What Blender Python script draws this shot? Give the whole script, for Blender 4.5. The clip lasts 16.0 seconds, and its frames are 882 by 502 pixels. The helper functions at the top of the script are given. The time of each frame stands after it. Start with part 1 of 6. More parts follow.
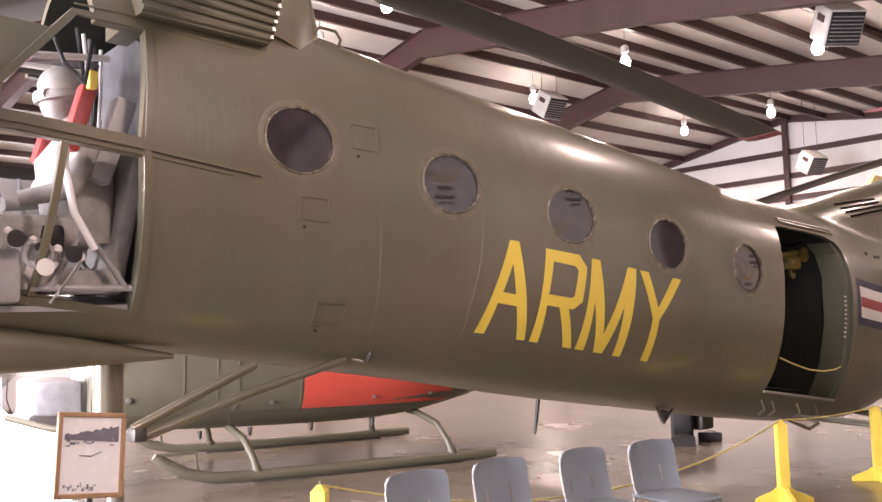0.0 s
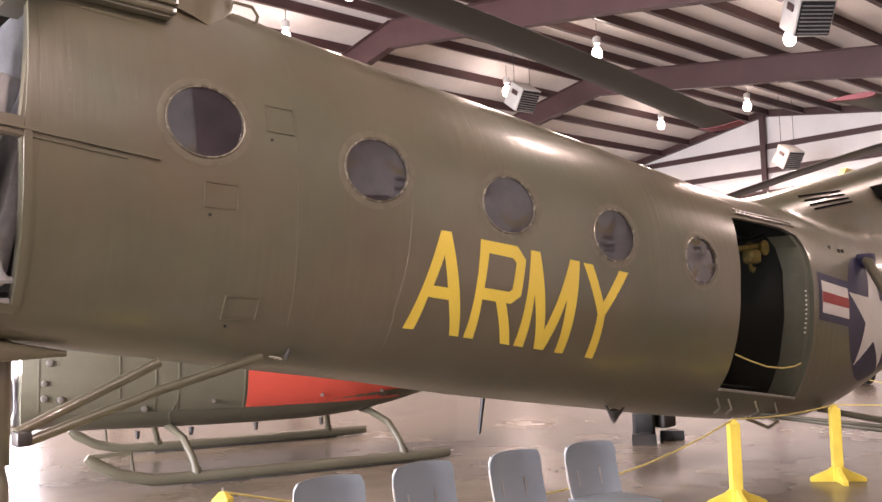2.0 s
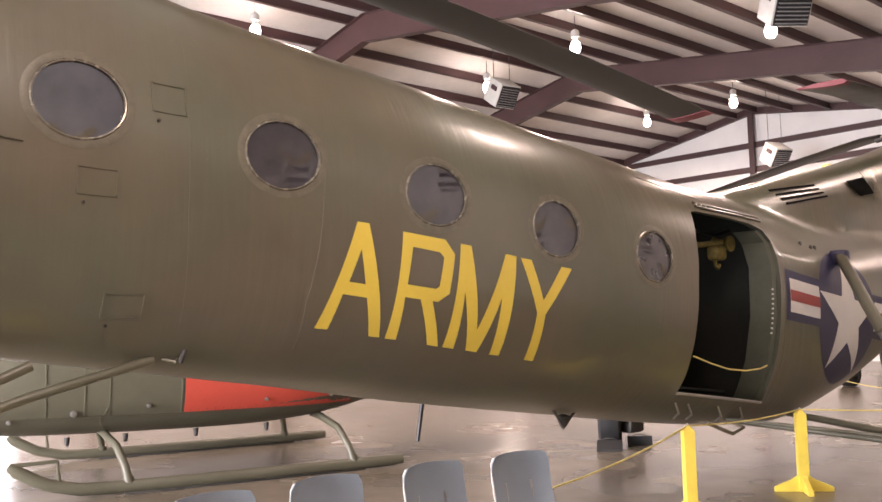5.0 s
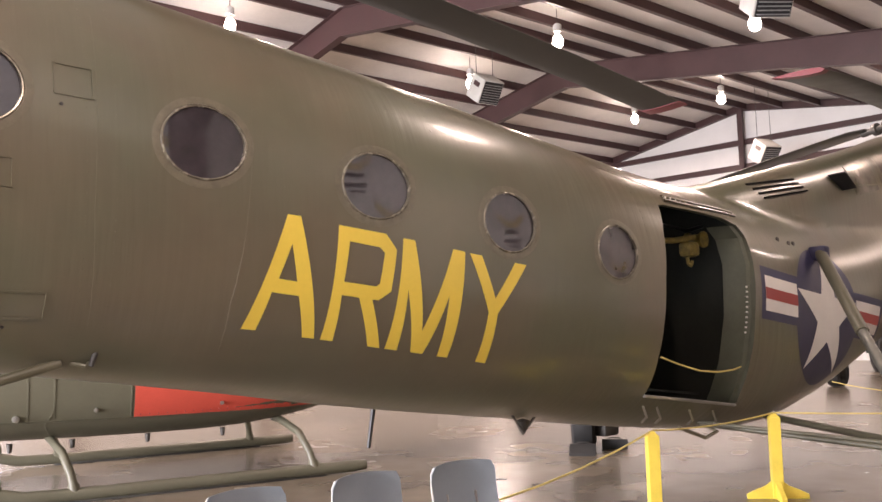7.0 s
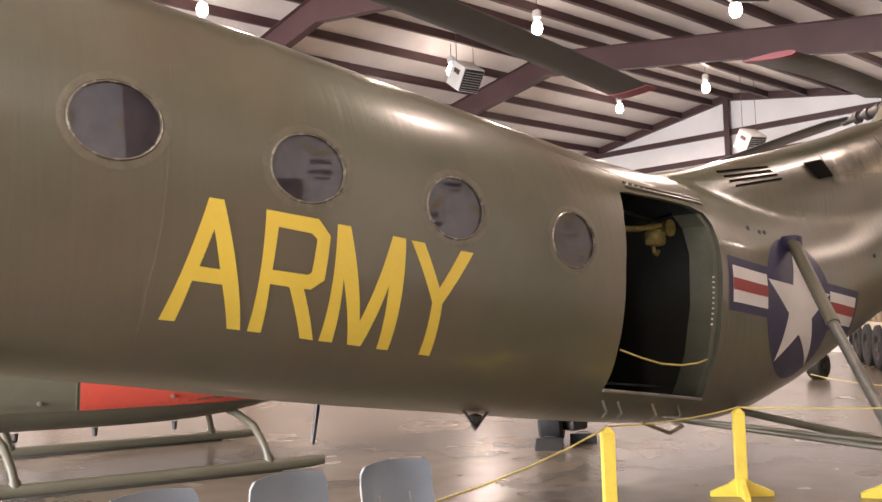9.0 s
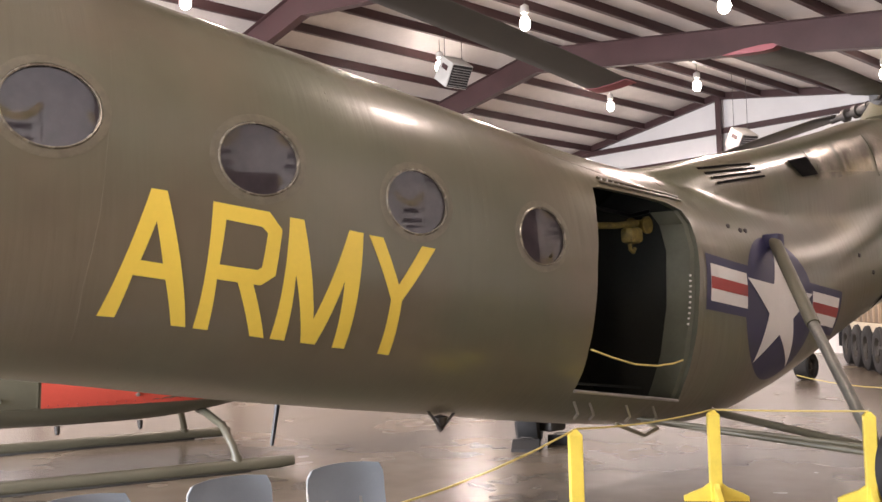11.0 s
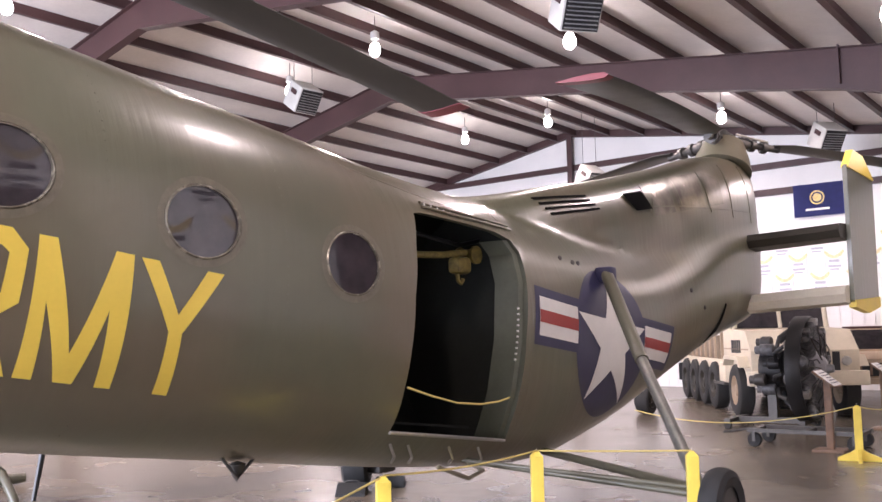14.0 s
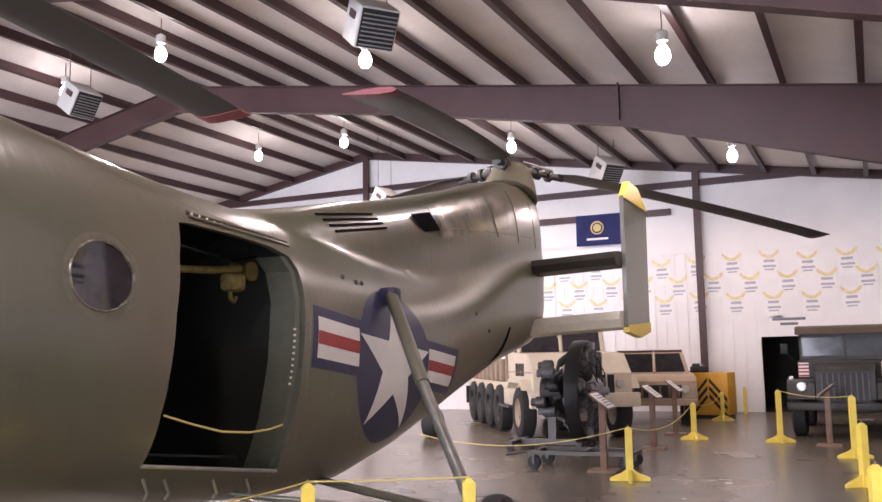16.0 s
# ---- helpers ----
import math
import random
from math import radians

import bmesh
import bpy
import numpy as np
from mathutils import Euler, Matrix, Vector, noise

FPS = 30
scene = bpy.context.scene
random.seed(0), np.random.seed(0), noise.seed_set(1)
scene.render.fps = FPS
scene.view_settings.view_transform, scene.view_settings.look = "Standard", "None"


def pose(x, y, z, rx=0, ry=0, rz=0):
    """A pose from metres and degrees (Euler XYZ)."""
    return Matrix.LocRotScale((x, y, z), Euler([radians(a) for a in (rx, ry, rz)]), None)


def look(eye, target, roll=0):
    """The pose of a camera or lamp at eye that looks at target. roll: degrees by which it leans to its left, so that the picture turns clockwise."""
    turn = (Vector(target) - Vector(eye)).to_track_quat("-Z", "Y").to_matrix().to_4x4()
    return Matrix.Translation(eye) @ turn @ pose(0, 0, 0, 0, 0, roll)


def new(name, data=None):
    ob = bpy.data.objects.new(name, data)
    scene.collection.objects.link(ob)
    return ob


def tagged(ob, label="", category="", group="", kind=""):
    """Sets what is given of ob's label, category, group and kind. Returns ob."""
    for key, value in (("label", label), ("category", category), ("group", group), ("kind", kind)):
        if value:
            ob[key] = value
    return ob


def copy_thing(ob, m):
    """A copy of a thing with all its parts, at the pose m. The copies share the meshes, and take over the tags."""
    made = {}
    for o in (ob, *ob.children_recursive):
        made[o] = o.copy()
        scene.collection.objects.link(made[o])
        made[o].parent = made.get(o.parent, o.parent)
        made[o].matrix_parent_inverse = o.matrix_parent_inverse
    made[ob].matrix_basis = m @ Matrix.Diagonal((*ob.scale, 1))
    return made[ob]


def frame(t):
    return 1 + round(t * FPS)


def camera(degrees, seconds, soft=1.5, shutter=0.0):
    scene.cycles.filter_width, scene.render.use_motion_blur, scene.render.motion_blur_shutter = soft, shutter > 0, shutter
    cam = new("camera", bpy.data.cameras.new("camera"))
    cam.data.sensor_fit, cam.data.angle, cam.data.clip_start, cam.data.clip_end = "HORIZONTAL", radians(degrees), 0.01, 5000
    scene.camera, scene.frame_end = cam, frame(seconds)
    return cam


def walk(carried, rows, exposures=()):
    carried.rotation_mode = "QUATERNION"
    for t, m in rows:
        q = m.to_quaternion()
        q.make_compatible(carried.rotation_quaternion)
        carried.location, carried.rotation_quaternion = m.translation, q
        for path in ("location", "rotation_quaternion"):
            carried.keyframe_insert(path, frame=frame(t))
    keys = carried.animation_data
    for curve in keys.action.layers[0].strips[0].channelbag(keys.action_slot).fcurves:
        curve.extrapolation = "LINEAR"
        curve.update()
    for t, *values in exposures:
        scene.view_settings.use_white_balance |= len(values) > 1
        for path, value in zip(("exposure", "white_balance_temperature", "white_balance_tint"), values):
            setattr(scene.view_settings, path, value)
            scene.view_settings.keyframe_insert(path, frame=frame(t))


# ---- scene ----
cam = camera(52.4, 16.0)
PATH = [
    (0, (-0.411, -0.299, 1.636), (0.895, 1.206, 1.799), -1.6),
    (0.5, (-0.285, -0.298, 1.631), (1.031, 1.2, 1.782), -1.5),
    (1, (-0.147, -0.295, 1.627), (1.176, 1.198, 1.777), -1.6),
    (1.5, (-0.004, -0.292, 1.621), (1.323, 1.197, 1.772), -1.6),
    (2, (0.129, -0.292, 1.62), (1.458, 1.195, 1.773), -1.6),
    (2.5, (0.258, -0.301, 1.613), (1.587, 1.186, 1.769), -1.7),
    (3, (0.381, -0.3, 1.61), (1.713, 1.185, 1.765), -1.6),
    (3.5, (0.491, -0.301, 1.605), (1.821, 1.185, 1.761), -1.6),
    (4, (0.603, -0.291, 1.601), (1.936, 1.192, 1.756), -1.6),
    (6.5, (1.235, -0.21, 1.583), (2.563, 1.278, 1.74), -1.7),
    (7, (1.361, -0.202, 1.58), (2.698, 1.278, 1.736), -1.8),
    (7.5, (1.471, -0.2, 1.576), (2.817, 1.272, 1.734), -1.9),
    (8, (1.594, -0.196, 1.571), (2.949, 1.267, 1.729), -1.9),
    (8.5, (1.718, -0.195, 1.57), (3.073, 1.268, 1.716), -1.8),
    (9, (1.817, -0.194, 1.567), (3.166, 1.277, 1.703), -1.7),
    (11.5, (2.21, -0.195, 1.557), (3.571, 1.264, 1.688), -1.1),
    (12, (2.31, -0.185, 1.558), (3.695, 1.253, 1.69), -0.9),
    (12.5, (2.426, -0.171, 1.56), (3.829, 1.248, 1.694), -0.7),
    (13, (2.531, -0.161, 1.557), (3.951, 1.241, 1.693), -0.7),
    (13.5, (2.685, -0.124, 1.557), (4.166, 1.209, 1.72), -1.0),
    (14, (2.787, -0.086, 1.558), (4.344, 1.154, 1.756), -1.1),
    (14.5, (2.884, -0.061, 1.563), (4.509, 1.083, 1.784), -1.3),
    (15, (2.997, -0.037, 1.56), (4.696, 0.991, 1.8), -1.3),
    (15.5, (3.104, -0.014, 1.557), (4.859, 0.913, 1.8), -1.2),
    (16, (3.188, 0.0, 1.551), (4.979, 0.857, 1.792), -1.0),
]
walk(cam, [(t, look(eye, target, roll)) for t, eye, target, roll in PATH], [(0.0, 0.0, 6900, 30), (3.5, 0.02, 6950, 26), (8.0, 0.03, 6950, 23), (12.5, 0.11, 6350, 20), (14.5, 0.22, 6000, 26), (16.0, -0.02, 6150, 26)])

# ---- light: high-bay lamps under the roof, and a dim world ----
world = bpy.data.worlds.new("world")
scene.world = world
world.use_nodes = True
world.node_tree.nodes["Background"].inputs[0].default_value = (0.9, 0.96, 1.0, 1)
world.node_tree.nodes["Background"].inputs[1].default_value = 1.0


# ---- materials ----
def material(name, color, rough=0.6, metal=0.0, vary=0.15, scale=6.0, fine=60.0, bump=0.02, coat=0.0, emit=0.0, spec=0.5, dirt=None, transmission=0.0, alpha=1.0):
    m = bpy.data.materials.new(name)
    m.use_nodes = True
    nt = m.node_tree
    b = nt.nodes["Principled BSDF"]
    b.inputs["Roughness"].default_value = rough
    b.inputs["Metallic"].default_value = metal
    b.inputs["Coat Weight"].default_value = coat
    b.inputs["Specular IOR Level"].default_value = spec
    b.inputs["Transmission Weight"].default_value = transmission
    if emit:
        b.inputs["Emission Color"].default_value = (*color, 1)
        b.inputs["Emission Strength"].default_value = emit
    b.inputs["Base Color"].default_value = (*color, 1)
    if vary:
        tc = nt.nodes.new("ShaderNodeTexCoord")
        big = nt.nodes.new("ShaderNodeTexNoise")
        big.inputs["Scale"].default_value = scale
        big.inputs["Detail"].default_value = 6
        small = nt.nodes.new("ShaderNodeTexNoise")
        small.inputs["Scale"].default_value = fine
        small.inputs["Detail"].default_value = 4
        geo = nt.nodes.new("ShaderNodeNewGeometry")
        for n in (big, small):
            nt.links.new(geo.outputs["Position"], n.inputs["Vector"])
        mixf = nt.nodes.new("ShaderNodeMath")
        mixf.operation = "MULTIPLY_ADD"
        nt.links.new(small.outputs["Fac"], mixf.inputs[0])
        mixf.inputs[1].default_value = 0.35
        nt.links.new(big.outputs["Fac"], mixf.inputs[2])
        ramp = nt.nodes.new("ShaderNodeValToRGB")
        ramp.color_ramp.elements[0].position = 0.4
        ramp.color_ramp.elements[1].position = 0.95
        lo = dirt if dirt else tuple(c * (1 - vary) for c in color)
        hi = tuple(min(1, c * (1 + vary)) for c in color)
        ramp.color_ramp.elements[0].color = (*lo, 1)
        ramp.color_ramp.elements[1].color = (*hi, 1)
        nt.links.new(mixf.outputs[0], ramp.inputs[0])
        nt.links.new(ramp.outputs[0], b.inputs["Base Color"])
        rr = nt.nodes.new("ShaderNodeMapRange")
        rr.inputs["To Min"].default_value = max(0.02, rough - 0.1)
        rr.inputs["To Max"].default_value = min(1, rough + 0.1)
        nt.links.new(big.outputs["Fac"], rr.inputs["Value"])
        nt.links.new(rr.outputs[0], b.inputs["Roughness"])
        if bump:
            bp = nt.nodes.new("ShaderNodeBump")
            bp.inputs["Strength"].default_value = bump * 10
            bp.inputs["Distance"].default_value = 0.004
            nt.links.new(mixf.outputs[0], bp.inputs["Height"])
            nt.links.new(bp.outputs[0], b.inputs["Normal"])
    return m


OLIVE = material("olive_drab_paint", (0.146, 0.134, 0.093), 0.31, vary=0.1, scale=1.3, fine=7, bump=0.02, spec=0.5, coat=0.3)
OLIVE.node_tree.nodes["Principled BSDF"].inputs["Coat Roughness"].default_value = 0.1
OLIVE_HUEY = material("dark_olive_paint", (0.115, 0.108, 0.074), 0.42, vary=0.12, scale=2, fine=25)
OLIVE_TRUCK = material("faded_olive_truck_paint", (0.034, 0.031, 0.024), 0.5, vary=0.2, scale=3, fine=30)
CABIN_GREEN = material("interior_green_paint", (0.1, 0.108, 0.078), 0.5, vary=0.2, scale=4, fine=30)
# near-black stands in for the shade inside the cabin and the store room
INTERIOR_SHADE = material("interior_shade", (0.02, 0.022, 0.017), 0.8, vary=0.3, scale=3, fine=20)
YELLOW = material("yellow_marking_paint", (0.88, 0.67, 0.1), 0.4, vary=0.06, scale=3, fine=40, bump=0.005)
POST_YELLOW = material("yellow_post_paint", (0.85, 0.66, 0.1), 0.45, vary=0.1, scale=7, fine=50)
WHITE_MARK = material("white_marking_paint", (0.78, 0.76, 0.72), 0.45, vary=0.06, scale=4, fine=40, bump=0.005)
RED_MARK = material("red_marking_paint", (0.36, 0.05, 0.045), 0.45, vary=0.08, scale=4, fine=40, bump=0.005)
BLUE_MARK = material("navy_marking_paint", (0.035, 0.035, 0.085), 0.45, vary=0.1, scale=4, fine=40, bump=0.005)
RED_PANEL = material("red_panel_paint", (0.62, 0.085, 0.055), 0.5, vary=0.08, scale=3, fine=30)
RED_TIP = material("red_blade_tip", (0.2, 0.035, 0.045), 0.5, vary=0.1)
BLADE = material("dark_blade_paint", (0.035, 0.033, 0.03), 0.5, vary=0.15, scale=3, fine=40)
STEEL = material("steel", (0.45, 0.44, 0.42), 0.35, 0.9, vary=0.15, scale=10)
DARK_STEEL = material("dark_steel", (0.09, 0.085, 0.08), 0.5, 0.6, vary=0.2, scale=10)
RUBBER = material("tyre_rubber", (0.02, 0.02, 0.02), 0.75, vary=0.25, scale=12, fine=80)
MAROON = material("maroon_primer_steel", (0.055, 0.024, 0.024), 0.5, vary=0.18, scale=2, fine=25)
ROOF = material("white_roof_insulation", (0.72, 0.68, 0.65), 0.6, vary=0.08, scale=1.5, fine=12, bump=0.05)
WALL = material("white_wall_cladding", (0.78, 0.77, 0.76), 0.5, vary=0.05, scale=1.5, fine=20)
CONCRETE = material("sealed_concrete", (0.178, 0.15, 0.115), 0.26, vary=0.33, scale=0.7, fine=3, bump=0, spec=0.32)
CHAIR_GREY = material("grey_chair_plastic", (0.235, 0.275, 0.305), 0.36, vary=0.06, scale=6, fine=70)
CHAIR_EDGE = material("pale_edge_trim", (0.7, 0.7, 0.68), 0.4, vary=0.05)
ROPE = material("yellow_rope", (0.6, 0.48, 0.16), 0.8, vary=0.2, scale=60, fine=200)
WOOD = material("brown_wood", (0.2, 0.12, 0.075), 0.5, vary=0.3, scale=9, fine=60)
FRAME_WOOD = material("light_wood_frame", (0.4, 0.24, 0.13), 0.45, vary=0.2, scale=20, fine=90)
PAPER = material("white_paper", (0.8, 0.79, 0.77), 0.6, vary=0.04, scale=10)
INK = material("printed_ink", (0.16, 0.16, 0.19), 0.6, vary=0.2, scale=30)
FAINT_INK = material("faded_blue_print", (0.42, 0.43, 0.5), 0.6, vary=0.3, scale=40)
PALE_GREY = material("pale_grey_enamel", (0.32, 0.32, 0.32), 0.45, vary=0.12, scale=8)
PALE_GOLD = material("faded_gold_print", (0.72, 0.63, 0.36), 0.6, vary=0.25, scale=20)
DARK_INK = material("dark_printed_ink", (0.05, 0.05, 0.06), 0.6, vary=0.2, scale=30)
GOLD_PRINT = material("gold_print", (0.68, 0.53, 0.22), 0.6, vary=0.2, scale=20)
SAND = material("sand_vehicle_paint", (0.38, 0.29, 0.2), 0.5, vary=0.15, scale=3, fine=30)
LOAD = material("brown_truck_body_paint", (0.2, 0.15, 0.1), 0.55, vary=0.25, scale=3, fine=30)
SAND_BRIGHT = material("pale_sand_paint", (0.62, 0.55, 0.42), 0.5, vary=0.12, scale=3, fine=30)
ENGINE = material("dark_engine_metal", (0.13, 0.13, 0.135), 0.5, 0.3, vary=0.6, scale=14, fine=60)
GRAPHITE = material("grey_cowl", (0.3, 0.3, 0.31), 0.45, 0.4, vary=0.2, scale=12)
BLACK = material("black_paint", (0.012, 0.012, 0.013), 0.5, vary=0.2)
CABINET_YELLOW = material("yellow_cabinet_paint", (0.7, 0.38, 0.03), 0.45, vary=0.12, scale=5)
FLAG_BLUE = material("blue_flag_cloth", (0.05, 0.06, 0.22), 0.8, vary=0.12, scale=8)
SUIT = material("grey_flight_suit", (0.34, 0.33, 0.31), 0.85, vary=0.2, scale=14, fine=90)
GREY_PLASTIC = material("white_heater_casing", (0.5, 0.49, 0.46), 0.45, vary=0.1)
BULB = material("lamp_glow", (1.0, 0.93, 0.82), 0.4, vary=0, emit=75)
GLASS = material("clear_acrylic", (0.95, 0.96, 0.97), 0.03, vary=0, transmission=1.0)
GLASS.node_tree.nodes["Principled BSDF"].inputs["IOR"].default_value = 1.15
TINT = material("dark_window_acrylic", (0.042, 0.038, 0.043), 0.05, vary=0.3, scale=5, fine=10, bump=0, spec=0.6)
TINT.node_tree.nodes["Principled BSDF"].inputs["IOR"].default_value = 1.6
for node in [n for n in TINT.node_tree.nodes if n.type == "MAP_RANGE"]:
    TINT.node_tree.nodes.remove(node)
TINT.node_tree.nodes["Principled BSDF"].inputs["Roughness"].default_value = 0.025
# hoist yellow, darkened for the shade inside the doorway
SHADED_YELLOW = material("shaded_yellow_paint", (0.17, 0.13, 0.03), 0.6, vary=0.5, scale=20)
STRUT = material("worn_strut_metal", (0.2, 0.195, 0.17), 0.42, 0.5, vary=0.25, scale=9, fine=60)
FLANGE = material("olive_window_flange", (0.163, 0.15, 0.106), 0.33, vary=0.2, scale=20, fine=90)
RIM = material("worn_pale_olive_rim", (0.22, 0.2, 0.155), 0.26, 0.35, vary=0.3, scale=20, fine=90)


HIGHLIGHT_PANEL = material("shiny_cowl_highlight", (0.36, 0.33, 0.28), 0.24, 0.35, vary=0.4, scale=5, fine=18, bump=0.05, spec=0.6)
# bulkhead grey darkened to hold the shade behind the seats
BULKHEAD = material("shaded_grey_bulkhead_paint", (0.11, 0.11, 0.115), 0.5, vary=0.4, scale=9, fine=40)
# lower tail plane: its reflected brightness is put into the pale cream
LIT_PLANE = material("lit_cream_tail_plane", (0.74, 0.7, 0.58), 0.4, vary=0.12, scale=3, fine=25)
MATTE_BLACK = material("matte_black", (0.008, 0.008, 0.008), 0.95, vary=0.2, spec=0.05)


def aged_hull(m):
    """Skin of an old airframe: broad greenish and brown patches, faint upright streaks, and dents between the frames."""
    nt = m.node_tree
    b = nt.nodes["Principled BSDF"]
    geo = nt.nodes.new("ShaderNodeNewGeometry")
    old = b.inputs["Base Color"].links[0].from_socket
    patch = nt.nodes.new("ShaderNodeTexNoise")
    patch.inputs["Scale"].default_value = 0.9
    patch.inputs["Detail"].default_value = 3
    nt.links.new(geo.outputs["Position"], patch.inputs["Vector"])
    ramp = nt.nodes.new("ShaderNodeValToRGB")
    ramp.color_ramp.elements[0].position, ramp.color_ramp.elements[1].position = 0.38, 0.62
    ramp.color_ramp.elements[0].color, ramp.color_ramp.elements[1].color = (0.93, 1.03, 0.98, 1), (1.05, 0.98, 0.95, 1)
    nt.links.new(patch.outputs["Fac"], ramp.inputs[0])
    stretch = nt.nodes.new("ShaderNodeMapping")
    stretch.inputs["Scale"].default_value = (9.0, 1.0, 0.8)
    nt.links.new(geo.outputs["Position"], stretch.inputs["Vector"])
    streak = nt.nodes.new("ShaderNodeTexNoise")
    streak.inputs["Scale"].default_value = 1.6
    streak.inputs["Detail"].default_value = 5
    nt.links.new(stretch.outputs[0], streak.inputs["Vector"])
    tone = nt.nodes.new("ShaderNodeMapRange")
    tone.inputs["To Min"].default_value, tone.inputs["To Max"].default_value = 0.9, 1.09
    nt.links.new(streak.outputs["Fac"], tone.inputs["Value"])
    mul = nt.nodes.new("ShaderNodeMix")
    mul.data_type, mul.blend_type = "RGBA", "MULTIPLY"
    mul.inputs["Factor"].default_value = 1
    nt.links.new(old, mul.inputs["A"])
    nt.links.new(ramp.outputs[0], mul.inputs["B"])
    mul2 = nt.nodes.new("ShaderNodeMix")
    mul2.data_type, mul2.blend_type = "RGBA", "MULTIPLY"
    mul2.inputs["Factor"].default_value = 1
    nt.links.new(mul.outputs["Result"], mul2.inputs["A"])
    nt.links.new(tone.outputs[0], mul2.inputs["B"])
    nt.links.new(mul2.outputs["Result"], b.inputs["Base Color"])
    dent = nt.nodes.new("ShaderNodeBump")
    dent.inputs["Strength"].default_value = 0.15
    dent.inputs["Distance"].default_value = 0.02
    nt.links.new(streak.outputs["Fac"], dent.inputs["Height"])
    nt.links.new(b.inputs["Normal"].links[0].from_socket, dent.inputs["Normal"])
    nt.links.new(dent.outputs[0], b.inputs["Normal"])


aged_hull(OLIVE)
# soft, cloudy mottling on the two largest surfaces
for soft_mat in (CONCRETE, OLIVE):
    for node in soft_mat.node_tree.nodes:
        if node.type == "TEX_NOISE":
            node.inputs["Detail"].default_value = 3.0
        if node.type == "MAP_RANGE" and abs(node.inputs["To Max"].default_value - node.inputs["To Min"].default_value - 0.2) < 0.015:
            node.inputs["To Min"].default_value += 0.06
            node.inputs["To Max"].default_value -= 0.06


# ---- building blocks ----
def link(name, bm, mat, parent=None, label="", smooth=False):
    me = bpy.data.meshes.new(name)
    bmesh.ops.recalc_face_normals(bm, faces=bm.faces)
    bm.to_mesh(me)
    bm.free()
    for m in (mat if isinstance(mat, (list, tuple)) else [mat]):
        me.materials.append(m)
    if smooth:
        me.shade_smooth()
        me.set_sharp_from_angle(angle=radians(38))
    ob = new(name, me)
    if parent:
        ob.parent = parent
    if label:
        ob["label"] = label
    return ob


def part(name, bm, mat, parent, label="", smooth=True):
    return link(name, bm, mat, parent, label, smooth)


def empty(name, at, label, category, group="", rz=0.0, kind=""):
    ob = new(name)
    ob.matrix_world = pose(*at, 0, 0, rz)
    return tagged(ob, label, category, group, kind)


def box(bm, x0, y0, z0, x1, y1, z1, m=None, bevel=0.0):
    vs = [bm.verts.new((x, y, z)) for x in (x0, x1) for y in (y0, y1) for z in (z0, z1)]
    fs = [bm.faces.new([vs[i] for i in f]) for f in ((0, 1, 3, 2), (4, 6, 7, 5), (0, 4, 5, 1), (2, 3, 7, 6), (0, 2, 6, 4), (1, 5, 7, 3))]
    if bevel:
        es = list({e for f in fs for e in f.edges})
        r = bmesh.ops.bevel(bm, geom=es, offset=bevel, segments=2, affect="EDGES", profile=0.5)
        vs = list({v for f in r["faces"] for v in f.verts} | {v for v in vs if v.is_valid})
    if m is not None:
        bmesh.ops.transform(bm, matrix=m, verts=[v for v in vs if v.is_valid])
    return bm


def boxed(*a, m=None, bevel=0.0):
    return box(bmesh.new(), *a, m=m, bevel=bevel)


def tube(bm, pts, r, seg=10, cap=True, flat=1.0):
    """A round bar along points; r is a number or one for each point."""
    pts = [Vector(p) for p in pts]
    rs = r if isinstance(r, (list, tuple)) else [r] * len(pts)
    rings, up = [], None
    for i, p in enumerate(pts):
        d = (pts[min(i + 1, len(pts) - 1)] - pts[max(i - 1, 0)]).normalized()
        if up is None:
            up = Vector((0, 0, 1)) if abs(d.z) < 0.95 else Vector((1, 0, 0))
        s = d.cross(up).normalized()
        up = s.cross(d).normalized()
        rings.append([bm.verts.new(p + rs[i] * (s * math.cos(2 * math.pi * k / seg) + up * flat * math.sin(2 * math.pi * k / seg))) for k in range(seg)])
    for a, b in zip(rings, rings[1:]):
        for k in range(seg):
            bm.faces.new((a[k], a[(k + 1) % seg], b[(k + 1) % seg], b[k]))
    if cap:
        bm.faces.new(rings[0][::-1])
        bm.faces.new(rings[-1])
    return bm


def tubed(pts, r, seg=10, flat=1.0):
    return tube(bmesh.new(), pts, r, seg, True, flat)


def spun(profile, m=None, seg=28):
    """A turned body: (radius, height) pairs round z."""
    bm = bmesh.new()
    rings = []
    for r, z in profile:
        rings.append([bm.verts.new((r * math.cos(2 * math.pi * k / seg), r * math.sin(2 * math.pi * k / seg), z)) for k in range(seg)] if r > 1e-6 else [bm.verts.new((0, 0, z))])
    for a, b in zip(rings, rings[1:]):
        for k in range(seg):
            q = [a[k % len(a)], a[(k + 1) % len(a)], b[(k + 1) % len(b)], b[k % len(b)]]
            q = [v for i, v in enumerate(q) if v not in q[:i]]
            if len(q) > 2:
                bm.faces.new(q)
    if m is not None:
        bmesh.ops.transform(bm, matrix=m, verts=bm.verts)
    return bm


def prism(poly, y0, y1, m=None):
    """A plate: an outline in x and z, from y0 to y1."""
    bm = bmesh.new()
    a = [bm.verts.new((x, y0, z)) for x, z in poly]
    b = [bm.verts.new((x, y1, z)) for x, z in poly]
    bm.faces.new(a)
    bm.faces.new(b[::-1])
    for i in range(len(a)):
        j = (i + 1) % len(a)
        bm.faces.new((a[i], b[i], b[j], a[j]))
    if m is not None:
        bmesh.ops.transform(bm, matrix=m, verts=bm.verts)
    return bm


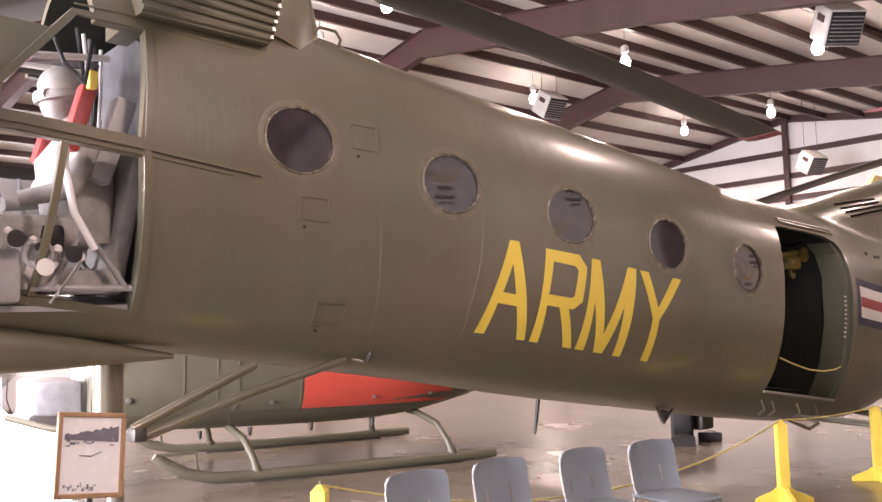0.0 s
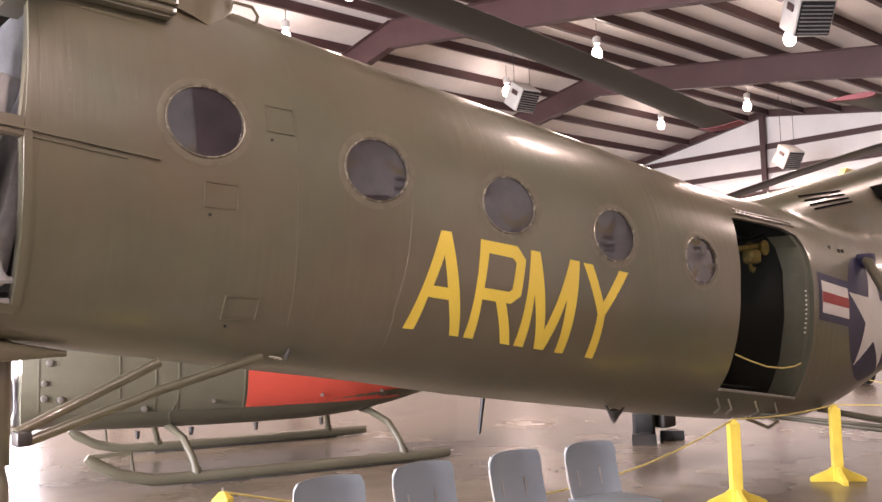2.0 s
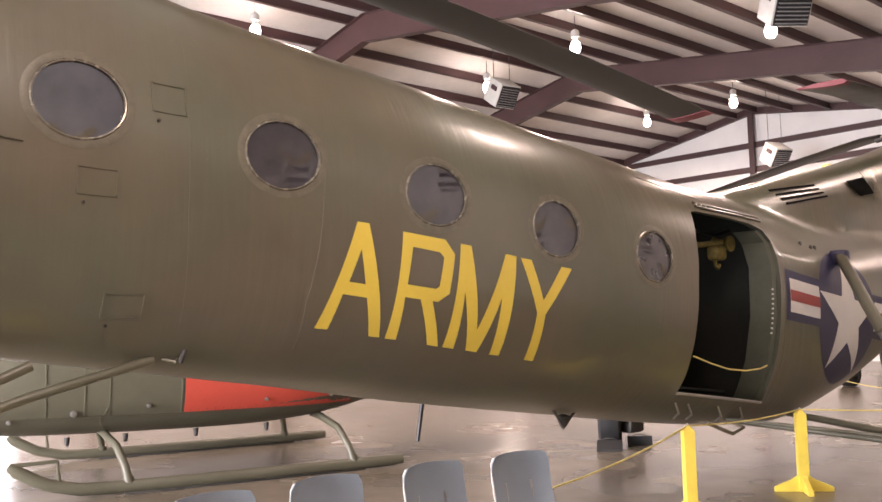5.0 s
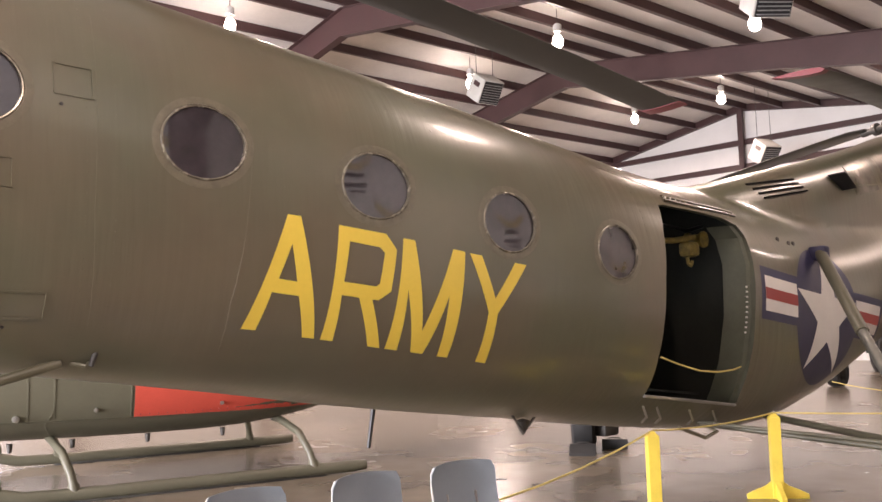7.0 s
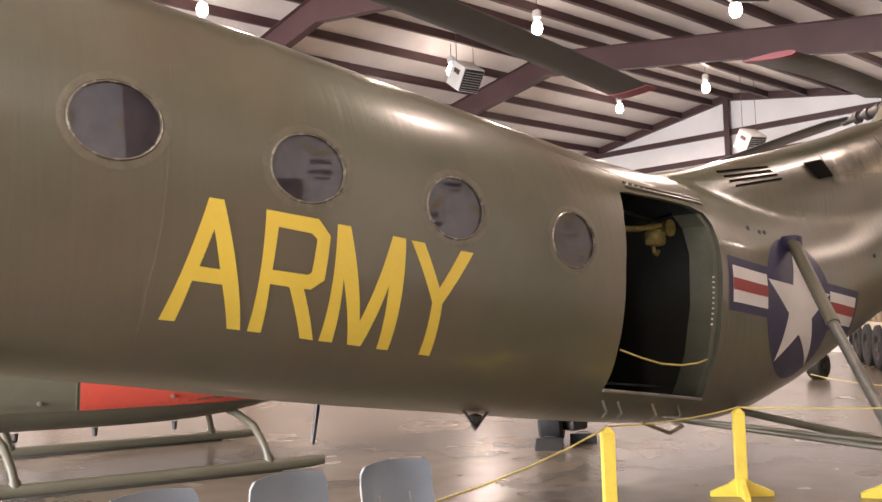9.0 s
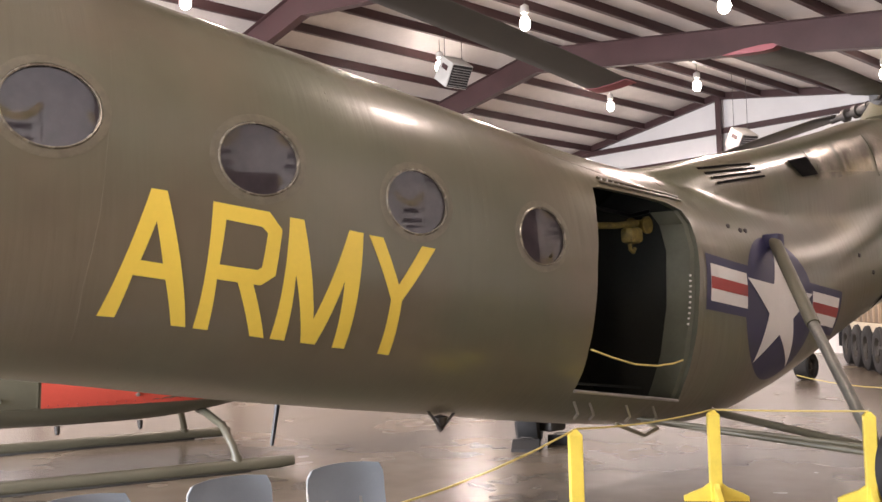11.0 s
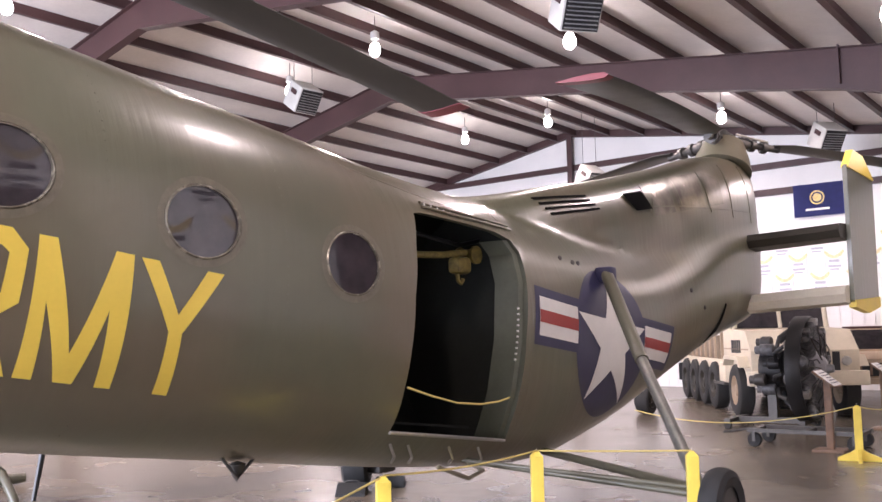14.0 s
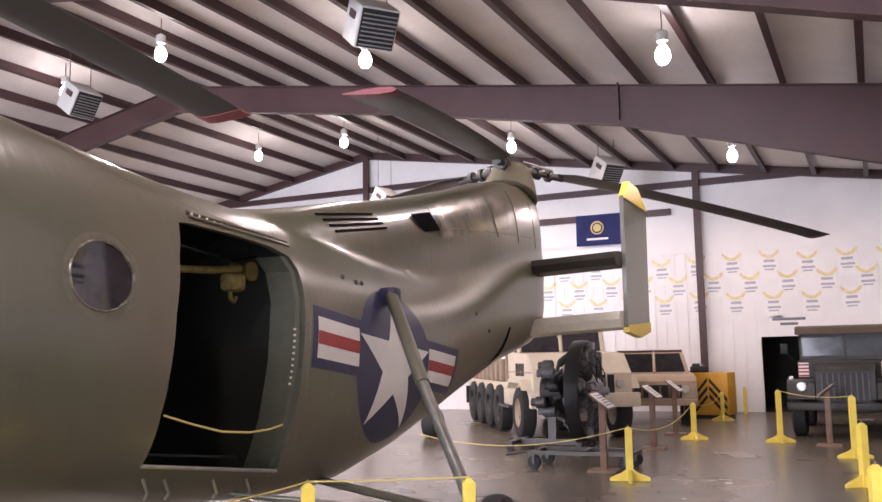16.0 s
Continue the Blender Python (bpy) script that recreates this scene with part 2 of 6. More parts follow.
def lerp_table(table, x):
    """Smooth reading of a table of (x, value)."""
    if x <= table[0][0]:
        return table[0][1]
    for i in range(len(table) - 1):
        (x0, a), (x1, b) = table[i], table[i + 1]
        if x <= x1:
            p = table[max(i - 1, 0)]
            n = table[min(i + 2, len(table) - 1)]
            h = x1 - x0
            ma = (b - p[1]) / (x1 - p[0]) * h
            mb = (n[1] - a) / (n[0] - x0) * h
            t = (x - x0) / h
            return (2 * t**3 - 3 * t**2 + 1) * a + (t**3 - 2 * t**2 + t) * ma + (-2 * t**3 + 3 * t**2) * b + (t**3 - t**2) * mb
    return table[-1][1]


# ---- the hall ----
GABLE, WEST, SOUTH, NORTH, RIDGE = 29.0, -9.0, -1.5, 31.0, 15.0


def roof(y):
    return 8.55 - 0.147 * (RIDGE - y) if y < RIDGE else 8.55 - 0.185 * (y - RIDGE)


def structure(name, bm, mat, label, category, smooth=False):
    return tagged(link(name, bm, mat, smooth=smooth), label, category, kind="structure")


structure("floor", boxed(WEST, SOUTH, -0.2, GABLE, NORTH, 0.0), CONCRETE, "polished sealed concrete hangar floor with brown stains", "floor")
bm = bmesh.new()
for y0, y1 in ((SOUTH - 0.3, RIDGE), (RIDGE, NORTH + 0.3)):
    v = [bm.verts.new((x, y, roof(y) + d)) for x in (WEST, GABLE) for y in (y0, y1) for d in (0, 0.12)]
    for f in ((0, 1, 3, 2), (4, 6, 7, 5), (0, 4, 5, 1), (2, 3, 7, 6), (0, 2, 6, 4), (1, 5, 7, 3)):
        bm.faces.new([v[i] for i in f])
structure("ceiling", bm, ROOF, "white insulated metal roof lining between purlins", "ceiling")


def gable_wall(name, x0, x1, openings):
    poly = [(SOUTH, 0), (NORTH, 0), (NORTH, roof(NORTH)), (RIDGE, roof(RIDGE)), (SOUTH, roof(SOUTH))]
    bm = bmesh.new()
    ys = sorted({SOUTH, NORTH, RIDGE, *[o for a in openings for o in a[:2]]})
    for a, b in zip(ys, ys[1:]):
        z0 = 0.0
        for o in openings:
            if o[0] <= a and b <= o[1]:
                z0 = o[2]
        v = [bm.verts.new(p) for x in (x0, x1) for p in ((x, a, z0), (x, b, z0), (x, b, roof(b)), (x, a, roof(a)))]
        for f in ((0, 3, 2, 1), (4, 5, 6, 7), (0, 1, 5, 4), (1, 2, 6, 5), (2, 3, 7, 6), (3, 0, 4, 7)):
            bm.faces.new([v[i] for i in f])
    return bm


DOORWAY = (-1.0, 2.76, 2.02)
structure("wall_east", gable_wall("wall_east", GABLE, GABLE + 0.15, [DOORWAY]), WALL, "white ribbed metal gable wall of the hangar", "wall")
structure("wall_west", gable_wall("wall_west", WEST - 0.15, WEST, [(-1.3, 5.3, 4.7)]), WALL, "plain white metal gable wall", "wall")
structure("wall_south", boxed(WEST - 0.15, SOUTH - 0.15, 0, GABLE + 0.15, SOUTH, roof(SOUTH)), WALL, "white metal side wall", "wall")
bm = boxed(WEST - 0.15, NORTH, 0, 1.2, NORTH + 0.15, roof(NORTH))
box(bm, 9.8, NORTH, 0, GABLE + 0.15, NORTH + 0.15, roof(NORTH))
box(bm, 1.2, NORTH, 4.5, 9.8, NORTH + 0.15, roof(NORTH))
structure("wall_north", bm, WALL, "white metal side wall with an open hangar door", "wall")

# rigid frames of the hall
def frame_beam(x):
    e = empty("steel_frame", (x, 0, 0), "maroon painted tapered steel portal frame", "roof frame", "portal frames", kind="structure")
    for a, b in ((SOUTH + 0.1, RIDGE), (RIDGE, NORTH - 0.1)):
        lo, hi = (a, b) if b == RIDGE else (b, a)
        s = 1 if lo < hi else -1
        for name, d0, d1, w in (("web", 0.30, 0.0, 0.012), ("top_flange", 0.26, 0.0, 0.1), ("bottom_flange", 0.0, 0.0, 0.1)):
            bm = bmesh.new()
            deep = lambda y: 1.05 if abs(y - lo) < 0.01 else (0.78 if abs(y - lo) < 6 else 0.62)
            stops = [lo, lo + s * 5.5, lo + s * 10.5, hi]
            for p, q in zip(stops, stops[1:]):
                zs = []
                for y in (p, q):
                    t = roof(y) - 0.22
                    bsoff = deep(y) + (0.45 if abs(y - lo) < 0.01 else 0.0)
                    zs.append((t, t - bsoff))
                if name == "web":
                    r = [(p, zs[0][1], zs[0][0]), (q, zs[1][1], zs[1][0])]
                elif name == "top_flange":
                    r = [(p, zs[0][0] - 0.012, zs[0][0] + 0.004), (q, zs[1][0] - 0.012, zs[1][0] + 0.004)]
                else:
                    r = [(p, zs[0][1] - 0.004, zs[0][1] + 0.012), (q, zs[1][1] - 0.004, zs[1][1] + 0.012)]
                v = [bm.verts.new((xx, y, z)) for xx in (-w, w) for y, z0, z1 in r for z in (z0, z1)]
                for f in ((0, 1, 3, 2), (4, 6, 7, 5), (0, 4, 5, 1), (2, 3, 7, 6), (0, 2, 6, 4), (1, 5, 7, 3)):
                    bm.faces.new([v[i] for i in f])
            part(name, bm, MAROON, e, smooth=False)
        y = lo + s * 5.5
        part("splice_plate", boxed(-0.11, y - 0.012, roof(y) - 0.9, 0.11, y + 0.012, roof(y) - 0.18), MAROON, e, smooth=False)
        part("column", prism([(lo, 0), (lo + s * 0.25, 0), (lo + s * 0.75, roof(lo) - 1.45), (lo, roof(lo) - 0.22)], -0.1, 0.1, Matrix(((0, 1, 0, 0), (1, 0, 0, 0), (0, 0, 1, 0), (0, 0, 0, 1)))), MAROON, e, smooth=False)
    return e


for x in (-2.0, 5.3, 12.5, 19.8):
    frame_beam(x)

# purlins: slender rails along the hall
purlins = empty("purlins", (0, 0, 0), "dark maroon steel purlins under the roof", "purlin", kind="structure")
for y in [14.8 - 1.24 * i for i in range(13)] + [15.55 + 1.2 * i for i in range(12)]:
    if SOUTH < y < NORTH:
        bm = boxed(WEST, y - 0.035, roof(y) - 0.215, GABLE - 0.02, y + 0.035, roof(y) - 0.004)
        box(bm, WEST, y - 0.08, roof(y) - 0.222, GABLE - 0.02, y - 0.03, roof(y) - 0.205)
        part("purlin", bm, MAROON, purlins, smooth=False)
# edge rail along the gable, girts and wall posts
edge = empty("gable_rails", (0, 0, 0), "maroon steel rails and posts of the gable wall", "wall rail", kind="structure")
for a, b in ((SOUTH, RIDGE), (RIDGE, NORTH)):
    part("rake_rail", prism([(a, roof(a) - 0.24), (b, roof(b) - 0.24), (b, roof(b) - 0.01), (a, roof(a) - 0.01)], GABLE - 0.16, GABLE - 0.004, Matrix(((0, 1, 0, 0), (1, 0, 0, 0), (0, 0, 1, 0), (0, 0, 0, 1)))), MAROON, edge, smooth=False)
for z, a, b in ((7.25, 9.0, 21.5), (6.42, -1.4, 30.5), (5.65, 5.0, 30.5)):
    part("girt", boxed(GABLE - 0.13, a, z - 0.09, GABLE - 0.003, b, z + 0.09), MAROON, edge, smooth=False)
for y in (4.25, 15.0, 25.5):
    part("wind_post", boxed(GABLE - 0.26, y - 0.09, 0.0, GABLE - 0.135, y + 0.09, roof(y) - 0.25), MAROON, edge, smooth=False)
# ribs of the cladding
ribs = bmesh.new()
y = SOUTH + 0.2
while y < 18:
    if not DOORWAY[0] - 0.1 < y < DOORWAY[1] + 0.1:
        box(ribs, GABLE - 0.022, y - 0.03, 0.02, GABLE + 0.01, y + 0.03, 4.42)
    y += 0.3
tagged(link("cladding_ribs", ribs, WALL), "narrow ribs of the white wall cladding", "wall cladding", kind="structure")
structure("wall_trim", boxed(GABLE - 0.03, SOUTH, 4.42, GABLE + 0.01, 18.5, 4.47), WALL, "white trim strip across the gable wall", "trim")
room = boxed(GABLE + 3.2, SOUTH - 0.5, 0.0, GABLE + 3.3, 3.2, 2.7)
box(room, GABLE + 0.15, SOUTH - 0.5, 0.0, GABLE + 3.2, SOUTH - 0.4, 2.7)
box(room, GABLE + 0.15, 3.1, 0.0, GABLE + 3.2, 3.2, 2.7)
box(room, GABLE + 0.15, SOUTH - 0.5, 2.7, GABLE + 3.3, 3.2, 2.8)
box(room, GABLE, SOUTH - 0.5, -0.2, GABLE + 3.3, 3.2, -0.002)
structure("store_room", room, INTERIOR_SHADE, "dark store room behind the doorway", "room")


# unseen panel, added so the forward cabin windows reflect something dark
structure("dark_wall_panel", boxed(-3.0, SOUTH - 0.03, 0.0, 7.1, SOUTH + 0.03, 4.3), MAROON, "dark panel added on the side wall to darken window reflections", "door")


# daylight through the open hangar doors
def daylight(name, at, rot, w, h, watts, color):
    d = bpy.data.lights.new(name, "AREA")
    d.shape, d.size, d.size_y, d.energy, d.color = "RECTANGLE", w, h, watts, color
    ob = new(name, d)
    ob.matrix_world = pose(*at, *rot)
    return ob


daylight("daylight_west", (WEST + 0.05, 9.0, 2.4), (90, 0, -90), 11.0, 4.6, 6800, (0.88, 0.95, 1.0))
daylight("daylight_north", (5.5, NORTH - 0.05, 2.3), (90, 0, 180), 8.6, 4.4, 2000, (0.95, 0.97, 1.0))


# high-bay lamps
def bay_lamp(x, y, share=1.0):
    z = roof(y) - 0.72
    e = empty("ceiling_lamp", (x, y, z), "bare glowing high-bay lamp hanging from the roof", "ceiling lamp", "lamps under the roof")
    part("bulb", spun([(0, -0.14), (0.06, -0.125), (0.1, -0.075), (0.115, -0.005), (0.1, 0.07), (0.07, 0.13), (0, 0.14)], seg=18), BULB, e)
    part("socket", spun([(0, 0.14), (0.05, 0.14), (0.055, 0.2), (0.09, 0.22), (0.09, 0.36), (0.03, 0.4), (0, 0.4)], seg=14), GREY_PLASTIC, e)
    part("hanger", tubed([(0, 0, 0.34), (0, 0, 0.7)], 0.008, 6), DARK_STEEL, e)
    d = bpy.data.lights.new("lamp", "SPOT")
    d.spot_size, d.spot_blend = radians(176), 0.25
    d.energy, d.color, d.shadow_soft_size = LAMP_W * share, (1.0, 0.84, 0.72), 0.11
    lamp = new("lamp_light", d)
    lamp.location = (x, y, z - 0.33)
    return e


LAMP_W = 400
for x, y in ((3.0, 7.55), (3.0, 12.2), (3.0, 16.1), (3.0, 21.5), (9.3, 7.55), (9.3, 12.2), (10.2, 15.75), (9.3, 21.5), (16.3, 2.55), (16.25, 7.65), (15.65, 11.75), (17.2, 16.0), (16.2, 21.5), (23.95, 2.6), (23.66, 7.8), (23.7, 12.7), (24.33, 16.05), (23.5, 21.5)):
    bay_lamp(x, y, 0.5 if y < 3 and x < 20 else 0.8 if y < 8 else 1.5 if 9 < x < 11 and y < 20 else 1.0)
# unseen extra lamp, added to brighten the near side of the hull
bay_lamp(1.8, 0.3, 1.15)
bay_lamp(8.55, 3.6, 0.5)


def unit_heater(x, y, z, rz):
    e = empty("unit_heater", (x, y, z), "white box-shaped gas unit heater hung from the roof", "heater", "unit heaters", rz)
    tip = pose(0, 0, 0, 34, 0, 0)
    part("casing", boxed(-0.3, -0.28, -0.3, 0.3, 0.28, 0.3, m=tip, bevel=0.02), GREY_PLASTIC, e)
    part("grille_frame", boxed(-0.27, -0.3, -0.27, 0.27, -0.27, 0.27, m=tip), BLACK, e, smooth=False)
    for i in range(8):
        part("louvre", boxed(-0.25, -0.33, -0.24 + i * 0.062, 0.25, -0.29, -0.225 + i * 0.062, m=tip), GRAPHITE, e, smooth=False)
    part("label_plate", boxed(-0.32, -0.13, 0.06, -0.3, 0.1, 0.17, m=tip), MAROON, e, "small dark red printed plate", smooth=False)
    for sx in (-0.25, 0.25):
        part("hanger", tubed([(sx, 0, 0.3), (sx, 0, roof(y) - z)], 0.008, 6), DARK_STEEL, e)
    return e


unit_heater(13.95, 6.2, 6.35, -38)
unit_heater(16.7, 14.98, 7.2, -8)
unit_heater(25.6, 5.93, 6.33, -38)
unit_heater(26.0, 12.72, 6.25, -20)

# ---- the tandem-rotor helicopter ----
YC, EXPO = 5.0, 2.25
TOP = [(-0.5, 2.9), (-0.2, 3.3), (0.3, 3.58), (1.0, 3.73), (2.0, 3.76), (2.8, 3.69), (3.4, 3.59), (4.4, 3.45), (5.0, 3.37), (5.6, 3.28), (6.36, 3.17), (7.2, 3.05), (8.0, 2.94), (8.84, 2.87), (9.3, 2.88), (9.94, 2.98), (10.93, 3.18), (12.17, 3.42), (13.07, 3.62), (14.0, 3.84), (15.0, 4.1), (16.0, 4.2), (16.45, 4.15), (16.62, 4.0), (16.68, 3.85)]
BOT = [(-0.5, 2.3), (-0.2, 1.95), (0.3, 1.72), (1.0, 1.62), (1.85, 1.52), (3.17, 1.32), (4.0, 1.19), (4.92, 1.03), (5.9, 0.88), (6.6, 0.78), (7.53, 0.64), (8.6, 0.5), (9.5, 0.41), (10.0, 0.38), (10.5, 0.41), (11.0, 0.5), (11.5, 0.6), (12.1, 0.76), (13.0, 1.02), (14.0, 1.28), (15.0, 1.5), (16.0, 1.68), (16.45, 1.78), (16.62, 1.92), (16.68, 2.05)]
WID = [(-0.5, 0.22), (-0.2, 0.42), (0.3, 0.58), (1.0, 0.63), (2.0, 0.65), (3.0, 0.68), (4.0, 0.765), (5.0, 0.885), (6.0, 0.965), (7.0, 0.99), (8.0, 1.0), (9.0, 0.975), (10.0, 0.89), (11.0, 0.82), (12.0, 0.76), (13.0, 0.7), (14.0, 0.64), (15.0, 0.57), (16.0, 0.5), (16.45, 0.42), (16.62, 0.32), (16.68, 0.2)]


LOW = [(8.6, 2.88), (9.3, 2.8), (10.0, 2.68), (11.0, 2.58), (12.0, 2.55), (13.0, 2.62), (14.0, 2.8), (15.0, 3.05), (16.0, 3.2), (16.68, 3.2)]
PYL = [(8.6, 0.3), (9.3, 0.4), (10.0, 0.42), (11.0, 0.42), (12.0, 0.42), (13.0, 0.46), (14.0, 0.5), (15.0, 0.5), (16.0, 0.46), (16.45, 0.4), (16.62, 0.3), (16.68, 0.18)]


def round_half(z, a, b, w, n=EXPO):
    q = min(1.0, abs((z - (a + b) / 2) / ((a - b) / 2)))
    return w * (1 - q**n) ** (1 / n)


def half_width(x, z, inset=0.0):
    """Half the breadth of the hull at x and height z: a round body, and behind the door a slimmer pylon that grows out of it."""
    a, b, w = lerp_table(TOP, x) - inset, lerp_table(BOT, x) + inset, lerp_table(WID, x) - inset
    if x < 8.6:
        return round_half(z, a, b, w)
    low = lerp_table(LOW, x) - inset
    f = min(1.0, (x - 8.6) / 0.8)
    top = a + (low - a) * f
    body = round_half(z, top, b, w)
    pylon = round_half(z, a, b + 0.3, lerp_table(PYL, x) - inset, 3.2)
    k = 0.3
    d = max(k - abs(body - pylon), 0) / k
    near = max(0.0, 1 - ((z - top) / 0.55) ** 2)
    return max(body, pylon) + d * d * k / 4 * near * f * min(1.0, (a - z) / 0.1)


def skin_y(x, z, out=0.0):
    """y of the near side of the hull at x and height z."""
    return YC - half_width(x, z) - out


def hull(x0, x1, step, inset=0.0, seg=40):
    bm = bmesh.new()
    rings = []
    n = round((x1 - x0) / step)
    for i in range(n + 1):
        x = x0 + (x1 - x0) * i / n
        a, b = lerp_table(TOP, x) - inset, lerp_table(BOT, x) + inset
        near, far = [], []
        for k in range(seg + 1):
            z = (a + b) / 2 - (a - b) / 2 * math.cos(math.pi * k / seg)
            h = half_width(x, z, inset)
            near.append((x, YC - h, z))
            far.append((x, YC + h, z))
        rings.append([bm.verts.new(p) for p in near + far[-2:0:-1]])
    m = len(rings[0])
    for p, q in zip(rings, rings[1:]):
        for k in range(m):
            bm.faces.new((p[k], p[(k + 1) % m], q[(k + 1) % m], q[k]))
    bm.faces.new(rings[0])
    bm.faces.new(rings[-1][::-1])
    bmesh.ops.recalc_face_normals(bm, faces=bm.faces)
    return bm


def plain(name, bm, mats):
    me = bpy.data.meshes.new(name)
    bmesh.ops.recalc_face_normals(bm, faces=bm.faces)
    bm.to_mesh(me)
    bm.free()
    for m in mats:
        me.materials.append(m)
    return new(name, me)


def oval(cx, cz, rx, rz, n=32, power=2.0):
    pts = []
    for k in range(n):
        t = 2 * math.pi * k / n
        c, s = math.cos(t), math.sin(t)
        pts.append((cx + rx * math.copysign(abs(c) ** (2 / power), c), cz + rz * math.copysign(abs(s) ** (2 / power), s)))
    return pts


def carve(body, cutters):
    """Cut solid shapes out of a solid and keep the result as a plain mesh."""
    for c in cutters:
        mod = body.modifiers.new("cut", "BOOLEAN")
        mod.operation, mod.solver, mod.object = "DIFFERENCE", "EXACT", c
        mod.material_mode = "TRANSFER"
    bpy.context.view_layer.update()
    me = bpy.data.meshes.new_from_object(body.evaluated_get(bpy.context.evaluated_depsgraph_get()))
    body.modifiers.clear()
    body.data = me
    for c in cutters:
        bpy.data.objects.remove(c)
    me.shade_smooth()
    me.set_sharp_from_angle(angle=radians(30))
    return body


WINDOWS = [(2.505, 2.785), (3.675, 2.603), (4.773, 2.43), (5.858, 2.246), (7.02, 2.071)]
WRX, WRZ = 0.242, 0.208
DOOR = [(7.8, 2.5), (7.9, 2.512), (8.47, 2.49), (8.9, 2.458), (9.13, 2.4), (9.2, 2.28), (9.165, 2.033), (9.072, 1.548), (9.053, 1.12), (9.09, 0.85), (9.16, 0.7), (7.645, 0.905), (7.6, 1.24), (7.6, 1.5), (7.625, 1.87), (7.7, 2.25)]

heli = empty("helicopter", (0, 0, 0), "olive drab twin-rotor military transport helicopter with yellow army lettering", "helicopter")
body = plain("fuselage", hull(-0.5, 16.68, 0.08), [OLIVE])
cut = [plain("c", hull(-0.4, 9.6, 0.1, 0.05, 28), [INTERIOR_SHADE]), plain("c", prism(DOOR, 3.5, YC), [CABIN_GREEN])]
for cx, cz in WINDOWS:
    cut.append(plain("c", prism(oval(cx, cz, WRX, WRZ), 3.5, YC), [OLIVE]))
    cut.append(plain("c", prism(oval(cx, cz, WRX, WRZ), YC + 0.2, 6.8), [OLIVE]))
PANES = [[(0.8, 1.9), (1.535, 1.755), (1.515, 2.585), (0.8, 2.66)], [(0.8, 2.76), (1.51, 2.69), (1.565, 3.31), (1.2, 3.33), (0.82, 2.95)], [(0.1, 1.98), (0.74, 1.92), (0.74, 2.67), (0.1, 2.72)], [(0.1, 2.8), (0.74, 2.77), (0.74, 3.0), (0.25, 3.05)]]
for p in PANES:
    cut.append(plain("c", prism(p, 3.5, YC), [OLIVE]))
    cut.append(plain("c", prism(p, YC + 0.1, 6.8), [OLIVE]))
SWAP = Matrix(((1, 0, 0, 0), (0, 0, 1, 0), (0, 1, 0, 0), (0, 0, 0, 1)))
cut.append(plain("c", prism([(0.3, 4.5), (1.3, 4.42), (1.3, 5.58), (0.3, 5.5)], 3.2, 4.2, SWAP), [OLIVE]))
cut.append(plain("c", boxed(-0.7, 4.6, 2.15, 0.2, 5.4, 3.15), [OLIVE]))
carve(body, cut)
body.parent = heli


def decal(name, outline, holes, mat, parent, out=0.004, label="", grid=0.06, thick=0.002):
    """A thin painted shape that follows the hull: an outline in x and z with holes, cut to a fine grid."""
    bm = bmesh.new()
    loops = []
    for poly in [outline] + list(holes):
        vs = [bm.verts.new((x, 0, z)) for x, z in poly]
        loops += [bm.edges.new((vs[i], vs[(i + 1) % len(vs)])) for i in range(len(vs))]
    bmesh.ops.triangle_fill(bm, edges=loops, use_beauty=True)
    xs = [v.co.x for v in bm.verts]
    zs = [v.co.z for v in bm.verts]
    for axis, lo, hi in ((0, min(xs), max(xs)), (2, min(zs), max(zs))):
        k = math.floor(lo / grid) + 1
        while k * grid < hi:
            co, no = [0, 0, 0], [0, 0, 0]
            co[axis], no[axis] = k * grid, 1
            bmesh.ops.bisect_plane(bm, geom=bm.verts[:] + bm.edges[:] + bm.faces[:], plane_co=co, plane_no=no)
            k += 1
    for v in bm.verts:
        v.co.y = skin_y(v.co.x, v.co.z, out)
    return part(name, bm, mat, parent, label)


def ring_decal(name, cx, cz, rx, rz, width, mat, parent, lift=0.02, seg=40):
    """A raised rim that follows the hull round an oval."""
    bm = bmesh.new()
    rows = []
    for k in range(seg):
        t = 2 * math.pi * k / seg
        row = []
        for s, o in ((0, -0.012), (0, lift), (0.5, lift * 1.25), (1, 0.002)):
            x, z = cx + (rx + width * s) * math.cos(t), cz + (rz + width * s) * math.sin(t)
            row.append(bm.verts.new((x, skin_y(x, z, o), z)))
        rows.append(row)
    for k in range(seg):
        a, b = rows[k], rows[(k + 1) % seg]
        for i in range(3):
            bm.faces.new((a[i], a[i + 1], b[i + 1], b[i]))
    return part(name, bm, mat, parent)


# lettering
decal("letter_a", [(3.950, 1.571), (4.165, 2.226), (4.249, 2.218), (4.418, 1.499), (4.339, 1.509), (4.266, 1.753), (4.096, 1.777), (4.040, 1.561)], [[(4.128, 1.854), (4.197, 2.055), (4.244, 1.837)]], YELLOW, heli, label="yellow painted letter A")
decal("letter_r", [(4.459, 1.491), (4.496, 2.175), (4.824, 2.131), (4.902, 2.033), (4.878, 1.773), (4.796, 1.720), (4.753, 1.726), (4.880, 1.422), (4.791, 1.437), (4.660, 1.738), (4.542, 1.755), (4.543, 1.479)], [[(4.547, 1.836), (4.571, 2.078), (4.779, 2.046), (4.815, 2.012), (4.792, 1.822), (4.768, 1.806)]], YELLOW, heli, label="yellow painted letter R")
